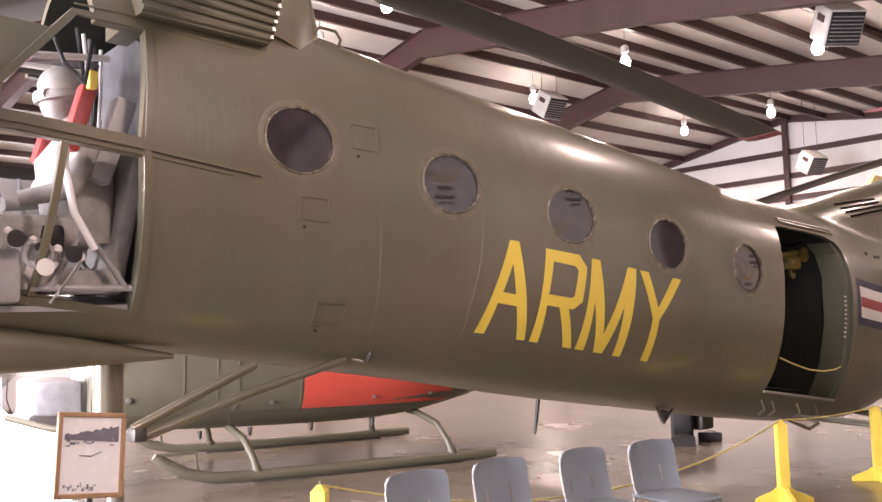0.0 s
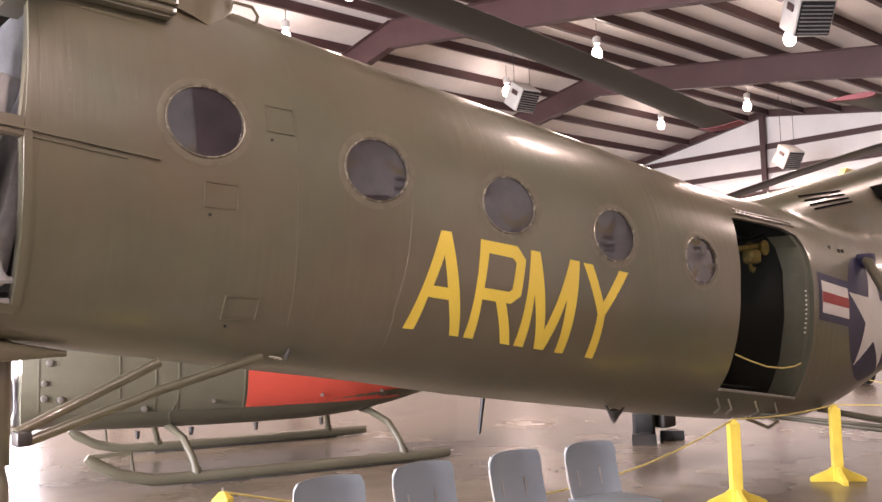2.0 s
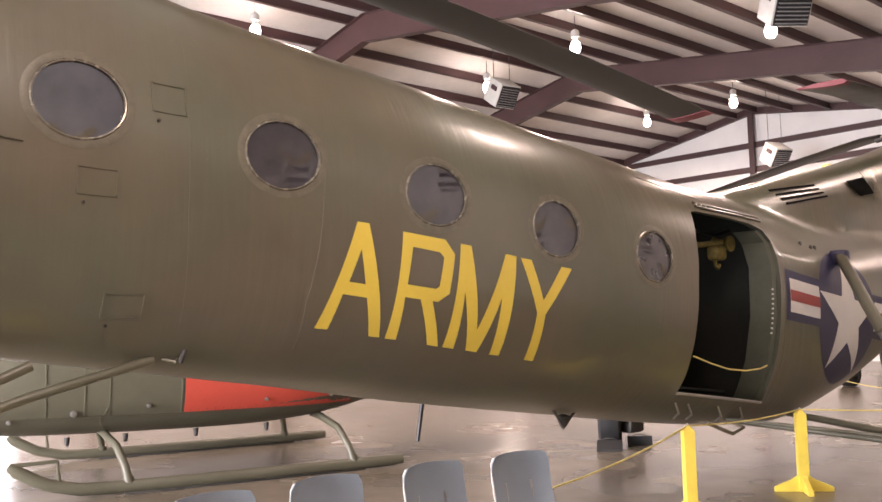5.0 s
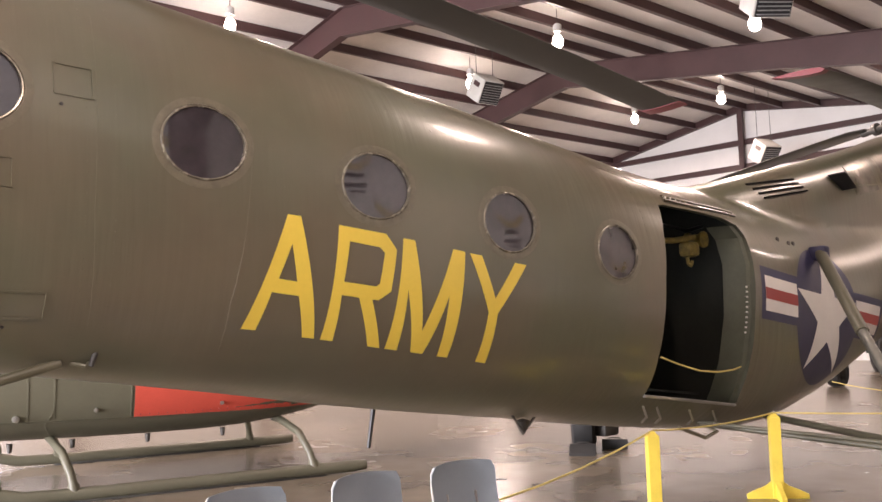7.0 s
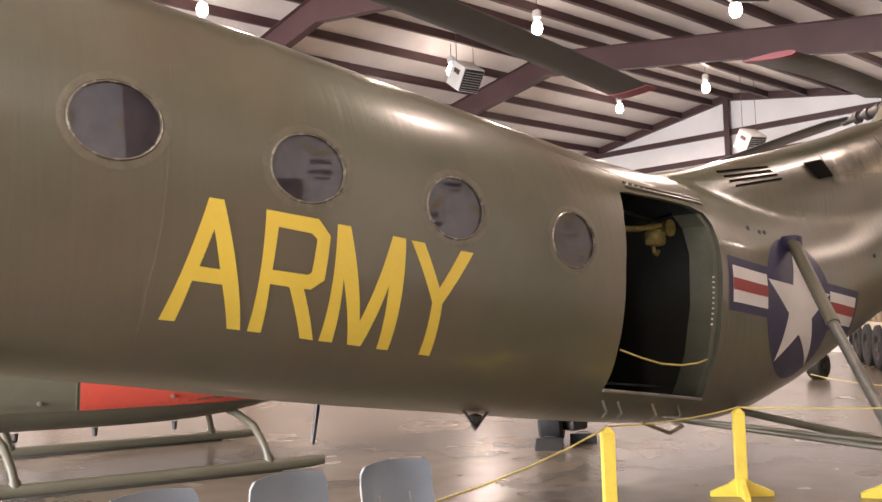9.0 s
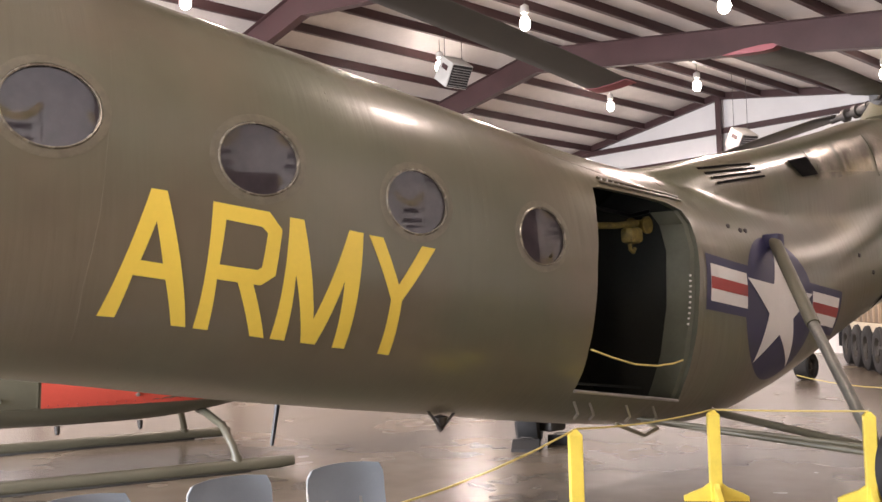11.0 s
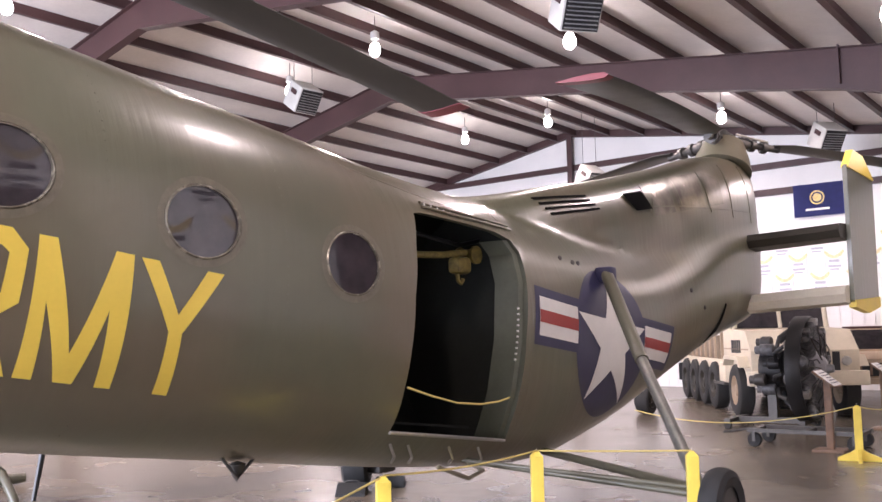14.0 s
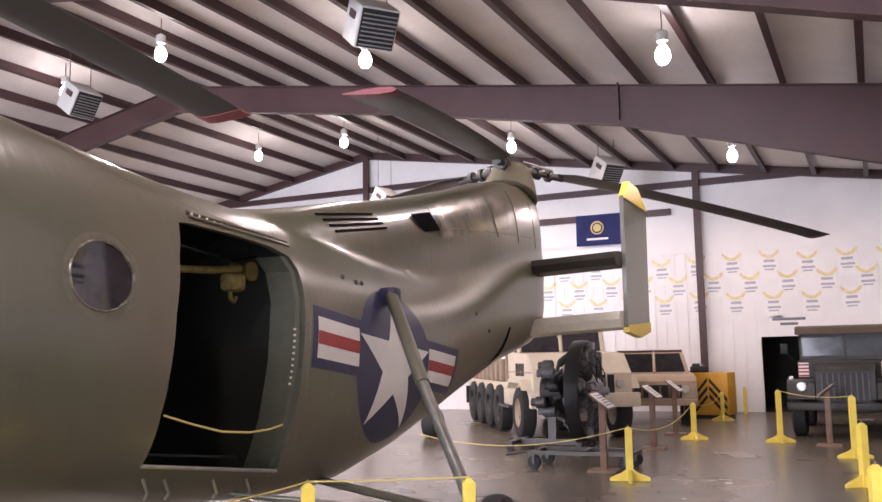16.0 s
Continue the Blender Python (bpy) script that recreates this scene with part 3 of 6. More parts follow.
decal("letter_m", [(4.917, 1.416), (4.948, 2.107), (5.038, 2.096), (5.159, 1.525), (5.339, 2.047), (5.438, 2.032), (5.420, 1.336), (5.333, 1.348), (5.326, 1.741), (5.214, 1.370), (5.117, 1.385), (5.004, 1.782), (5.010, 1.402)], [], YELLOW, heli, label="yellow painted letter M")
decal("letter_y", [(5.667, 1.295), (5.669, 1.630), (5.478, 2.023), (5.581, 2.010), (5.714, 1.722), (5.878, 1.965), (5.987, 1.951), (5.752, 1.621), (5.757, 1.280)], [], YELLOW, heli, label="yellow painted letter Y")

# national star: blue disc and bar, white star and bars, red stripes
SX, SZ, SR, SLOPE = 10.85, 1.50, 0.69, -0.11


def mark(u, v):
    return (SX + (1.13 * u + 0.17 * v) * SR, SZ + (v + 1.13 * u * SLOPE) * SR)


def marks(pts):
    return [mark(u, v) for u, v in pts]


decal("insignia_disc", marks([(1.05 * math.cos(k * math.pi / 24), 1.05 * math.sin(k * math.pi / 24)) for k in range(48)]), [], BLUE_MARK, heli, 0.003, "navy blue disc of the star marking")
for s in (-1, 1):
    decal("insignia_border", marks([(s * 0.9, -0.24), (s * 2.08, -0.24), (s * 2.08, 0.49), (s * 0.9, 0.49)]), [], BLUE_MARK, heli, 0.0035, "navy blue border")
    decal("insignia_bar", marks([(s * 1.0, -0.12), (s * 1.98, -0.12), (s * 1.98, 0.37), (s * 1.0, 0.37)]), [], WHITE_MARK, heli, 0.006, "white bar")
    decal("insignia_stripe", marks([(s * 1.0, 0.045), (s * 1.98, 0.045), (s * 1.98, 0.205), (s * 1.0, 0.205)]), [], RED_MARK, heli, 0.009, "red stripe")
star = []
for k in range(10):
    r = 1.03 if k % 2 == 0 else 0.393
    star.append((r * math.sin(k * math.pi / 5), r * math.cos(k * math.pi / 5)))
decal("insignia_star", marks(star), [], WHITE_MARK, heli, 0.0075, "white five-pointed star")

# cabin windows
for i, (cx, cz) in enumerate(WINDOWS):
    ring_decal("window_rim", cx, cz, WRX - 0.006, WRZ - 0.006, 0.014, RIM, heli, 0.008)
    ring_decal("window_flange", cx, cz, WRX + 0.01, WRZ + 0.01, 0.042, FLANGE, heli, 0.0035)
    sx = (skin_y(cx + WRX, cz) - skin_y(cx - WRX, cz)) / (2 * WRX)
    sz = (skin_y(cx, cz + WRZ) - skin_y(cx, cz - WRZ)) / (2 * WRZ)
    mid = (skin_y(cx, cz + WRZ) + skin_y(cx, cz - WRZ)) / 2 + 0.004
    pane = bmesh.new()
    rims = [[pane.verts.new((x, mid + d + sx * (x - cx) + sz * (z - cz), z)) for x, z in oval(cx, cz, WRX + 0.006, WRZ + 0.006)] for d in (0.0, 0.006)]
    pane.faces.new(rims[0])
    pane.faces.new(rims[1][::-1])
    for k in range(len(rims[0])):
        q = (k + 1) % len(rims[0])
        pane.faces.new((rims[0][k], rims[1][k], rims[1][q], rims[0][q]))
    bmesh.ops.recalc_face_normals(pane, faces=pane.faces[:])
    part("window_glass", pane, TINT, heli, "dark scratched cabin window", smooth=False)

# cockpit glazing, frames and inside
for p in PANES:
    cx = sum(a for a, b in p) / len(p)
    decal("cockpit_pane", p, [], GLASS, heli, -0.012, "clear curved cockpit pane").visible_shadow = False


part("nose_pane", boxed(0.0, 4.58, 2.12, 0.01, 5.42, 3.18), GLASS, heli, "clear front cockpit pane", smooth=False).visible_shadow = False


def skin_bar(name, pts, width, lift, mat, parent, label=""):
    """A raised strip on the hull along points in x and z."""
    bm = bmesh.new()
    rows = []
    fine = []
    for (x0, z0), (x1, z1) in zip(pts, pts[1:]):
        n = max(2, round(math.hypot(x1 - x0, z1 - z0) / 0.06))
        fine += [(x0 + (x1 - x0) * i / n, z0 + (z1 - z0) * i / n) for i in range(n)]
    fine.append(pts[-1])
    for i, (x, z) in enumerate(fine):
        a, b = fine[max(i - 1, 0)], fine[min(i + 1, len(fine) - 1)]
        d = Vector((b[0] - a[0], b[1] - a[1])).normalized()
        n = Vector((-d.y, d.x)) * width / 2
        rows.append([bm.verts.new((x + n.x * s, skin_y(x + n.x * s, z + n.y * s, o), z + n.y * s)) for s, o in ((-1, -0.004), (-0.8, lift), (0.8, lift), (1, -0.004))])
    for a, b in zip(rows, rows[1:]):
        for i in range(3):
            bm.faces.new((a[i], a[i + 1], b[i + 1], b[i]))
    bm.faces.new(rows[0][::-1])
    bm.faces.new(rows[-1])
    return part(name, bm, mat, parent, label)


skin_bar("sill_rail", [(0.1, 2.74), (0.9, 2.7), (1.54, 2.63), (2.23, 2.542)], 0.02, 0.016, OLIVE, heli)
skin_bar("sill_rail", [(0.1, 2.705), (0.9, 2.665), (1.54, 2.595), (2.05, 2.53)], 0.012, 0.01, OLIVE, heli)
skin_bar("glazing_frame", [(1.56, 1.72), (1.543, 2.6), (1.585, 3.33)], 0.05, 0.012, OLIVE, heli)
skin_bar("glazing_frame", [(1.01, 1.84), (1.11, 2.62)], 0.045, 0.014, OLIVE, heli)
skin_bar("glazing_frame", [(0.8, 2.9), (1.19, 3.355), (1.59, 3.335)], 0.045, 0.014, OLIVE, heli)
skin_bar("glazing_frame", [(0.77, 1.9), (0.77, 3.0)], 0.05, 0.012, OLIVE, heli)
skin_bar("glazing_frame", [(0.1, 1.95), (1.56, 1.735)], 0.05, 0.014, OLIVE, heli)
for z in (0.0, 0.045):
    skin_bar("roof_seam", [(1.2, 3.365 + z), (1.69, 3.355 + z), (2.13, 3.32 + z)], 0.012, 0.006, OLIVE, heli)
# raised lap seams of the skin panels
for pts in ([(1.61, 1.62), (1.6, 2.4), (1.63, 3.4)], [(3.13, 1.6), (3.1, 2.2), (3.12, 3.25)], [(4.0, 2.95), (3.95, 2.4), (3.92, 2.07), (3.87, 1.72), (3.87, 1.45)], [(9.2, 0.62), (9.17, 1.4), (9.2, 2.3), (9.12, 2.7)], [(7.2, 2.8), (8.0, 2.68), (8.9, 2.56), (9.25, 2.5)]):
    skin_bar("lap_seam", pts, 0.02, 0.001, OLIVE, heli)
# access hatches, outlined by a shallow raised rim
for x, z, w, h in ((2.99, 2.86, 0.19, 0.16), (2.597, 2.371, 0.205, 0.14), (2.79, 1.728, 0.215, 0.13)):
    skin_bar("access_hatch", [(x - w / 2, z - h / 2), (x + w / 2, z - h / 2 - 0.01), (x + w / 2, z + h / 2 - 0.01), (x - w / 2, z + h / 2), (x - w / 2, z - h / 2)], 0.013, 0.007, OLIVE, heli)
    part("latch", tubed([(x - w * 0.35, skin_y(x, z - h * 0.8), z - h * 0.85), (x - w * 0.35, skin_y(x, z - h * 0.8, 0.008), z - h * 0.85)], 0.009, 8), BLACK, heli)
# rows of rivets along the frames of the hull
rivets = bmesh.new()
for x in [1.75, 2.1, 3.05, 3.2, 4.15, 5.3, 6.45, 7.45, 9.32, 9.9, 10.6, 11.7, 12.5, 13.3, 14.1]:
    a, b = lerp_table(TOP, x), lerp_table(BOT, x)
    z = b + 0.12
    while z < a - 0.2:
        y = skin_y(x, z, 0.0)
        s = 0.0045
        top = rivets.verts.new((x, y - 0.0022, z))
        ring = [rivets.verts.new((x + s * c, y + 0.001, z + s * d)) for c, d in ((1, 0), (0, 1), (-1, 0), (0, -1))]
        for i in range(4):
            rivets.faces.new((top, ring[i], ring[(i + 1) % 4]))
        z += 0.055
part("rivet_line", rivets, OLIVE, heli)["kind"] = "stuff"

# ribbed intake housing on the shoulder
intake = part("intake_housing", prism([(1.53, 3.4), (2.33, 3.37), (2.42, 3.68), (1.53, 3.8)], 4.4, 4.85), OLIVE, heli, "ribbed intake housing on the shoulder", smooth=False)
for i in range(6):
    z = 3.4 + i * 0.052
    part("rib", tubed([(1.53, 4.39, z + 0.03 + 0.012 * i), (2.34 + 0.014 * i, 4.39, z)], 0.018, 8), OLIVE, intake)
    part("stud", spun([(0, -0.012), (0.012, -0.01), (0.012, 0.01), (0, 0.012)], Matrix.Translation((2.33 + 0.014 * i, 4.372, z + 0.002)), 8), STEEL, intake)
part("grab_handle", tubed([(2.81, 4.7, 3.5), (2.81, 4.64, 3.6), (2.85, 4.64, 3.645), (2.98, 4.64, 3.64), (3.02, 4.64, 3.59), (3.02, 4.7, 3.48)], 0.011, 8), OLIVE, heli)

# seats, controls and a seated flight-suit dummy behind the glazing
def cockpit_seat(x, y):
    e = empty("cockpit_seat", (x, y, 1.84), "grey cushioned cockpit seat with red and grey back pads", "seat", "cockpit seats")
    part("seat_pan", boxed(-0.25, -0.22, 0.0, 0.2, 0.22, 0.14, bevel=0.03), SUIT, e)
    part("backrest", boxed(0.1, -0.2, 0.1, 0.2, 0.2, 0.95, m=pose(0, 0, 0, 0, 12, 0), bevel=0.03), SUIT, e)
    part("back_pad", boxed(-0.36, -0.26, 0.74, -0.27, -0.16, 1.14, m=pose(0, 0, 0, 0, 16, 0), bevel=0.02), RED_MARK, e, "red pad")
    part("back_pad", boxed(-0.2, -0.26, 0.62, -0.08, -0.14, 1.14, m=pose(0, 0, 0, 0, 18, 0), bevel=0.02), PALE_GREY, e, "grey pad")
    return e


cockpit_seat(1.33, 4.85)
cockpit_seat(1.33, 5.3)
bm = bmesh.new()
bmesh.ops.create_uvsphere(bm, u_segments=20, v_segments=14, radius=0.128, matrix=pose(1.27, 4.82, 2.86) @ Matrix.Diagonal((1.1, 0.95, 1.0, 1)))
bmesh.ops.create_uvsphere(bm, u_segments=16, v_segments=12, radius=0.105, matrix=pose(1.24, 4.82, 2.76) @ Matrix.Diagonal((0.95, 0.8, 1.15, 1)))
bmesh.ops.create_cone(bm, cap_ends=True, segments=18, radius1=0.137, radius2=0.12, depth=0.05, matrix=pose(1.245, 4.82, 2.8, 0, -12, 0))
tube(bm, [(1.16, 4.75, 2.785), (1.135, 4.82, 2.79), (1.16, 4.89, 2.785)], 0.035, 8)
tube(bm, [(1.3, 4.82, 2.68), (1.33, 4.82, 2.55)], [0.06, 0.09], 12)
tube(bm, [(1.33, 4.82, 2.56), (1.33, 4.82, 2.42), (1.35, 4.82, 2.1), (1.35, 4.82, 1.92)], [0.1, 0.21, 0.2, 0.19], 16)
for s in (-1, 1):
    tube(bm, [(1.33, 4.82 + s * 0.2, 2.46), (1.2, 4.82 + s * 0.27, 2.2), (0.98, 4.82 + s * 0.16, 2.15)], [0.075, 0.06, 0.045], 12)
    tube(bm, [(1.35, 4.82 + s * 0.1, 1.97), (0.92, 4.82 + s * 0.13, 2.0), (0.85, 4.82 + s * 0.12, 1.72)], [0.1, 0.08, 0.06], 12)
bmesh.ops.translate(bm, vec=(0.02, 0.05, 0.21), verts=bm.verts)
tagged(link("flight_suit_dummy", bm, SUIT, smooth=True), "plain dummy in pale flight suit and helmet seated in the cockpit", "mannequin")
panel = empty("control_console", (0.6, 4.75, 1.78), "white and grey cockpit console with levers and tubing", "console")
part("console_box", boxed(0.0, -0.25, 0.02, 0.35, 0.3, 0.3, bevel=0.03), PALE_GREY, panel)
part("instrument_face", boxed(-0.1, -0.3, 0.3, -0.04, 0.5, 0.65, bevel=0.02), BLACK, panel)
for i in range(5):
    part("lever", tubed([(0.1 + i * 0.1, -0.2 + 0.05 * (i % 2), 0.02), (0.16 + i * 0.12, -0.26, 0.4 - 0.04 * i)], 0.008, 8), STEEL, panel)
    part("knob", spun([(0, -0.025), (0.022, -0.012), (0.022, 0.012), (0, 0.025)], Matrix.Translation((0.16 + i * 0.12, -0.26, 0.42 - 0.04 * i)), 10), WHITE_MARK, panel)
for y in (-0.2, 0.15):
    part("frame_tube", tubed([(0.5, y, 0.1), (0.68, y, 0.42), (0.9, y, 0.1)], 0.02, 8), PALE_GREY, panel, "pale triangular frame")
    part("frame_tube", tubed([(0.4, y, 0.1), (0.98, y, 0.1)], 0.018, 8), PALE_GREY, panel)
part("hand_wheel", tubed([(0.42 + 0.07 * math.cos(k * math.pi / 8), -0.27, 0.27 + 0.07 * math.sin(k * math.pi / 8)) for k in range(17)], 0.012, 8), PALE_GREY, panel)
part("curtain", boxed(0.3, 0.62, 0.1, 1.02, 0.65, 0.8), PAPER, panel, "pale quilted lining", smooth=False)
for i in range(6):
    part("conduit", tubed([(0.35 + i * 0.12, 0.6, 0.1), (0.4 + i * 0.12, 0.58, 0.45), (0.34 + i * 0.13, 0.6, 0.8)], 0.012, 6), DARK_STEEL if i % 2 else PALE_GREY, panel)
for i in range(5):
    part("wiring", tubed([(0.72 + i * 0.05, -0.05 + 0.06 * i, 1.0), (0.74 + i * 0.05, -0.05 + 0.06 * i, 1.3), (0.7 + i * 0.06, -0.05 + 0.06 * i, 1.6)], 0.011, 6), (BLACK, PAPER, GRAPHITE)[i % 3], panel)
for i, m in enumerate((CHAIR_EDGE, GRAPHITE, WHITE_MARK, DARK_STEEL)):
    part("overhead_pipe", tubed([(0.2, -0.1 + i * 0.14, 1.35 + i * 0.03), (0.85, -0.12 + i * 0.14, 1.42)], 0.02, 8), m, panel)
for i in range(5):
    part("dial", spun([(0, -0.01), (0.04, -0.01), (0.045, 0.008), (0, 0.01)], pose(0.02 + 0.14 * i, -0.315, 0.2 + 0.07 * (i % 3), 90, 0, 0), 16), WHITE_MARK if i % 2 else BLACK, panel)
part("side_box", boxed(0.35, -0.05, 0.08, 0.62, 0.1, 0.24, bevel=0.02), PAPER, panel, "pale map case")
part("side_box", boxed(0.5, -0.1, 0.3, 0.62, 0.05, 0.44, bevel=0.02), BLACK, panel)
part("harness", tubed([(0.62, -0.1, 1.0), (0.58, -0.2, 0.75), (0.62, -0.22, 0.5), (0.72, -0.24, 0.3)], 0.02, 8), PAPER, panel, "pale seat harness")
part("hanging_cable", tubed([(0.5, -0.2, 1.5), (0.55, -0.26, 1.3), (0.66, -0.26, 1.2), (0.72, -0.2, 1.45)], 0.012, 8), BLACK, panel)
part("yellow_handle", boxed(0.7, -0.22, 1.2, 0.75, -0.17, 1.3, bevel=0.01), YELLOW, panel)
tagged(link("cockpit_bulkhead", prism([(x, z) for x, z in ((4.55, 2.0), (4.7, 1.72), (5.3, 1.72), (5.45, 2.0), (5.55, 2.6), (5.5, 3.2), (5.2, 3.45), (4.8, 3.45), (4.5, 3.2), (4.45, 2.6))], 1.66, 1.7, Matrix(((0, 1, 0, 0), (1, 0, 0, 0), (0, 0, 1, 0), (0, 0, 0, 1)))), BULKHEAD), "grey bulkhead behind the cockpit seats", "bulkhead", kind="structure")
tagged(link("cockpit_floor", boxed(0.1, 4.6, 1.76, 1.66, 5.4, 1.79), PALE_GREY), "grey cockpit floor", "floor", kind="structure")
tagged(link("cabin_floor", prism([(2.2, 1.66), (5.0, 1.3), (9.2, 0.8), (9.2, 0.78), (5.0, 1.28), (2.2, 1.64)], 4.75, 5.25), INTERIOR_SHADE), "cabin floor with shade painted in", "floor", kind="structure")

# door frame, sill and contents
inner = bmesh.new()
rows = []
for i in range(4, 11):
    x, z = DOOR[i]
    rows.append([inner.verts.new((x - d, skin_y(x, z, -0.03) + e, z)) for d, e in ((0.012, 0.0), (0.02, 0.24), (0.07, 0.25), (0.05, 0.02))])
for a, b in zip(rows, rows[1:]):
    for j in range(4):
        inner.faces.new((a[j], a[(j + 1) % 4], b[(j + 1) % 4], b[j]))
part("door_jamb", inner, CABIN_GREEN, heli, "deep pale green door jamb")
for i in range(10):
    z = 1.81 - i * 0.047
    x = 9.12 - 0.14 * (1.98 - z)
    part("jamb_stud", spun([(0, -0.01), (0.011, -0.006), (0.011, 0.006), (0, 0.01)], Matrix.Translation((x - 0.035, skin_y(x, z) + 0.06, z)), 8), WHITE_MARK, heli)
sill = bmesh.new()
tube(sill, [(7.645 + i * 0.151, skin_y(7.645 + i * 0.151, 0.905 - i * 0.0205, 0.004), 0.905 - i * 0.0205) for i in range(11)], 0.014, 8)
part("door_sill", sill, STEEL, heli, "worn bare metal door sill")
track = bmesh.new()
for k in range(2):
    tube(track, [(7.95 + i * 0.13, skin_y(7.95 + i * 0.13, 2.60 - k * 0.035 - 0.006 * i, 0.012), 2.60 - k * 0.035 - 0.006 * i) for i in range(11)], 0.012, 8)
part("door_track", track, OLIVE, heli, "scuffed sliding door track")
for i in range(14):
    x = 7.98 + i * 0.09
    part("track_screw", boxed(x, skin_y(x, 2.6, 0.03), 2.575 - 0.004 * i, x + 0.02, skin_y(x, 2.6, 0.0), 2.60 - 0.004 * i), WHITE_MARK, heli, smooth=False)
part("door_rope", tubed([(7.62, skin_y(7.62, 1.23, 0.01), 1.23), (7.9, 4.1, 1.155), (8.2, 4.1, 1.085), (8.5, 4.1, 1.055), (8.75, 4.1, 1.06), (8.99, 4.16, 1.075)], 0.008, 8), ROPE, heli, "yellow safety rope across the door")
hoist = empty("cargo_hoist", (8.95, 4.6, 2.25), "yellow rescue hoist inside the open cabin door", "hoist")
part("arm", tubed([(-0.75, 0, 0.0), (-0.3, -0.02, 0.02), (0.02, -0.03, 0.06)], 0.03, 10), SHADED_YELLOW, hoist)
part("hook_block", boxed(-0.13, -0.08, -0.13, 0.06, 0.06, 0.02, bevel=0.04), SHADED_YELLOW, hoist)
part("drum", spun([(0, -0.12), (0.1, -0.12), (0.1, -0.09), (0.07, -0.08), (0.07, 0.08), (0.1, 0.09), (0.1, 0.12), (0, 0.12)], pose(0.1, 0, 0.04, 90, 0, 0) @ Matrix.Scale(0.8, 4), 20), SHADED_YELLOW, hoist)
part("hook", tubed([(-0.06, 0, -0.12), (-0.05, 0, -0.19), (-0.01, 0, -0.21), (0.02, 0, -0.17)], 0.018, 8), SHADED_YELLOW, hoist)
part("cabin_cable", tubed([(-0.7, 0.2, 0.25), (0.1, 0.1, 0.14), (0.4, 0.1, 0.2)], 0.02, 8), BLACK, hoist)

# tail: cooling slots, exhaust opening, cowl patches, hub fairing
for i in range(4):
    skin_bar("cooling_slot", [(10.3 + 0.075 * i, 2.955 - 0.048 * i), (10.82 + 0.075 * i, 3.028 - 0.045 * i), (11.31 + 0.07 * i, 3.092 - 0.042 * i)], 0.024, 0.016, MATTE_BLACK, heli, "black cooling slot")
EXH = [(12.09, 3.2), (12.547, 3.285), (12.713, 3.08), (12.333, 3.018)]
decal("exhaust_opening", EXH, [], MATTE_BLACK, heli, 0.025, "black exhaust opening")
for x, z in ((10.11, 2.31), (10.36, 2.28), (10.48, 2.28), (13.6, 1.9), (13.2, 2.1)):
    part("fastener", spun([(0, -0.02), (0.022, -0.016), (0.03, 0.0), (0, 0.004)], pose(x, skin_y(x, z), z, -90, 0, 0), 10), DARK_STEEL, heli)
decal("tail_vent", [(13.85, 1.4), (14.35, 1.6), (14.52, 1.97), (14.42, 1.97), (14.22, 1.7)], [], MATTE_BLACK, heli, 0.012, "black curved vent slot")
fairing = bmesh.new()
tube(fairing, [(16.1, YC, 4.05), (16.2, YC, 4.25), (16.3, YC, 4.5)], [0.46, 0.4, 0.3], 28)
part("hub_fairing", fairing, OLIVE, heli)
skin_bar("cowl_seam", [(12.6, 3.1), (13.6, 3.2), (15.0, 3.3), (16.6, 3.4)], 0.02, 0.006, OLIVE, heli)
for x in (12.6, 13.4, 14.2, 15.0, 15.8):
    a = lerp_table(TOP, x)
    skin_bar("cowl_seam", [(x, a - 0.15), (x + 0.12, a - 0.5), (x + 0.2, 3.2)], 0.025, 0.008, OLIVE, heli)

# shinier cowl panels ahead of the rear hub, highlights painted pale, each with its own seam
for pts in ([(12.72, 3.4), (13.2, 3.52), (13.34, 3.1), (12.8, 3.0)], [(13.3, 3.54), (14.15, 3.72), (14.18, 3.26), (13.45, 3.12)], [(14.32, 3.75), (14.8, 3.7), (14.84, 3.36), (14.33, 3.27)]):
    decal("cowl_panel", pts, [], HIGHLIGHT_PANEL, heli, 0.006, "shiny cowl panel with the highlight painted pale")

# tail planes with end plates
def plane_slab(x0, x1, y0, y1, z0, z1, t):
    prof = [(x0, 0), (x0 + 0.08, t * 0.8), (x0 + 0.35 * (x1 - x0), t), (x1, 0.01), (x1, -0.01), (x0 + 0.35 * (x1 - x0), -t), (x0 + 0.08, -t * 0.8)]
    bm = bmesh.new()
    a = [bm.verts.new((x, y0, z0 + z)) for x, z in prof]
    b = [bm.verts.new((x, y1, z1 + z)) for x, z in prof]
    bm.faces.new(a)
    bm.faces.new(b[::-1])
    for i in range(len(a)):
        j = (i + 1) % len(a)
        bm.faces.new((a[i], b[i], b[j], a[j]))
    return bm


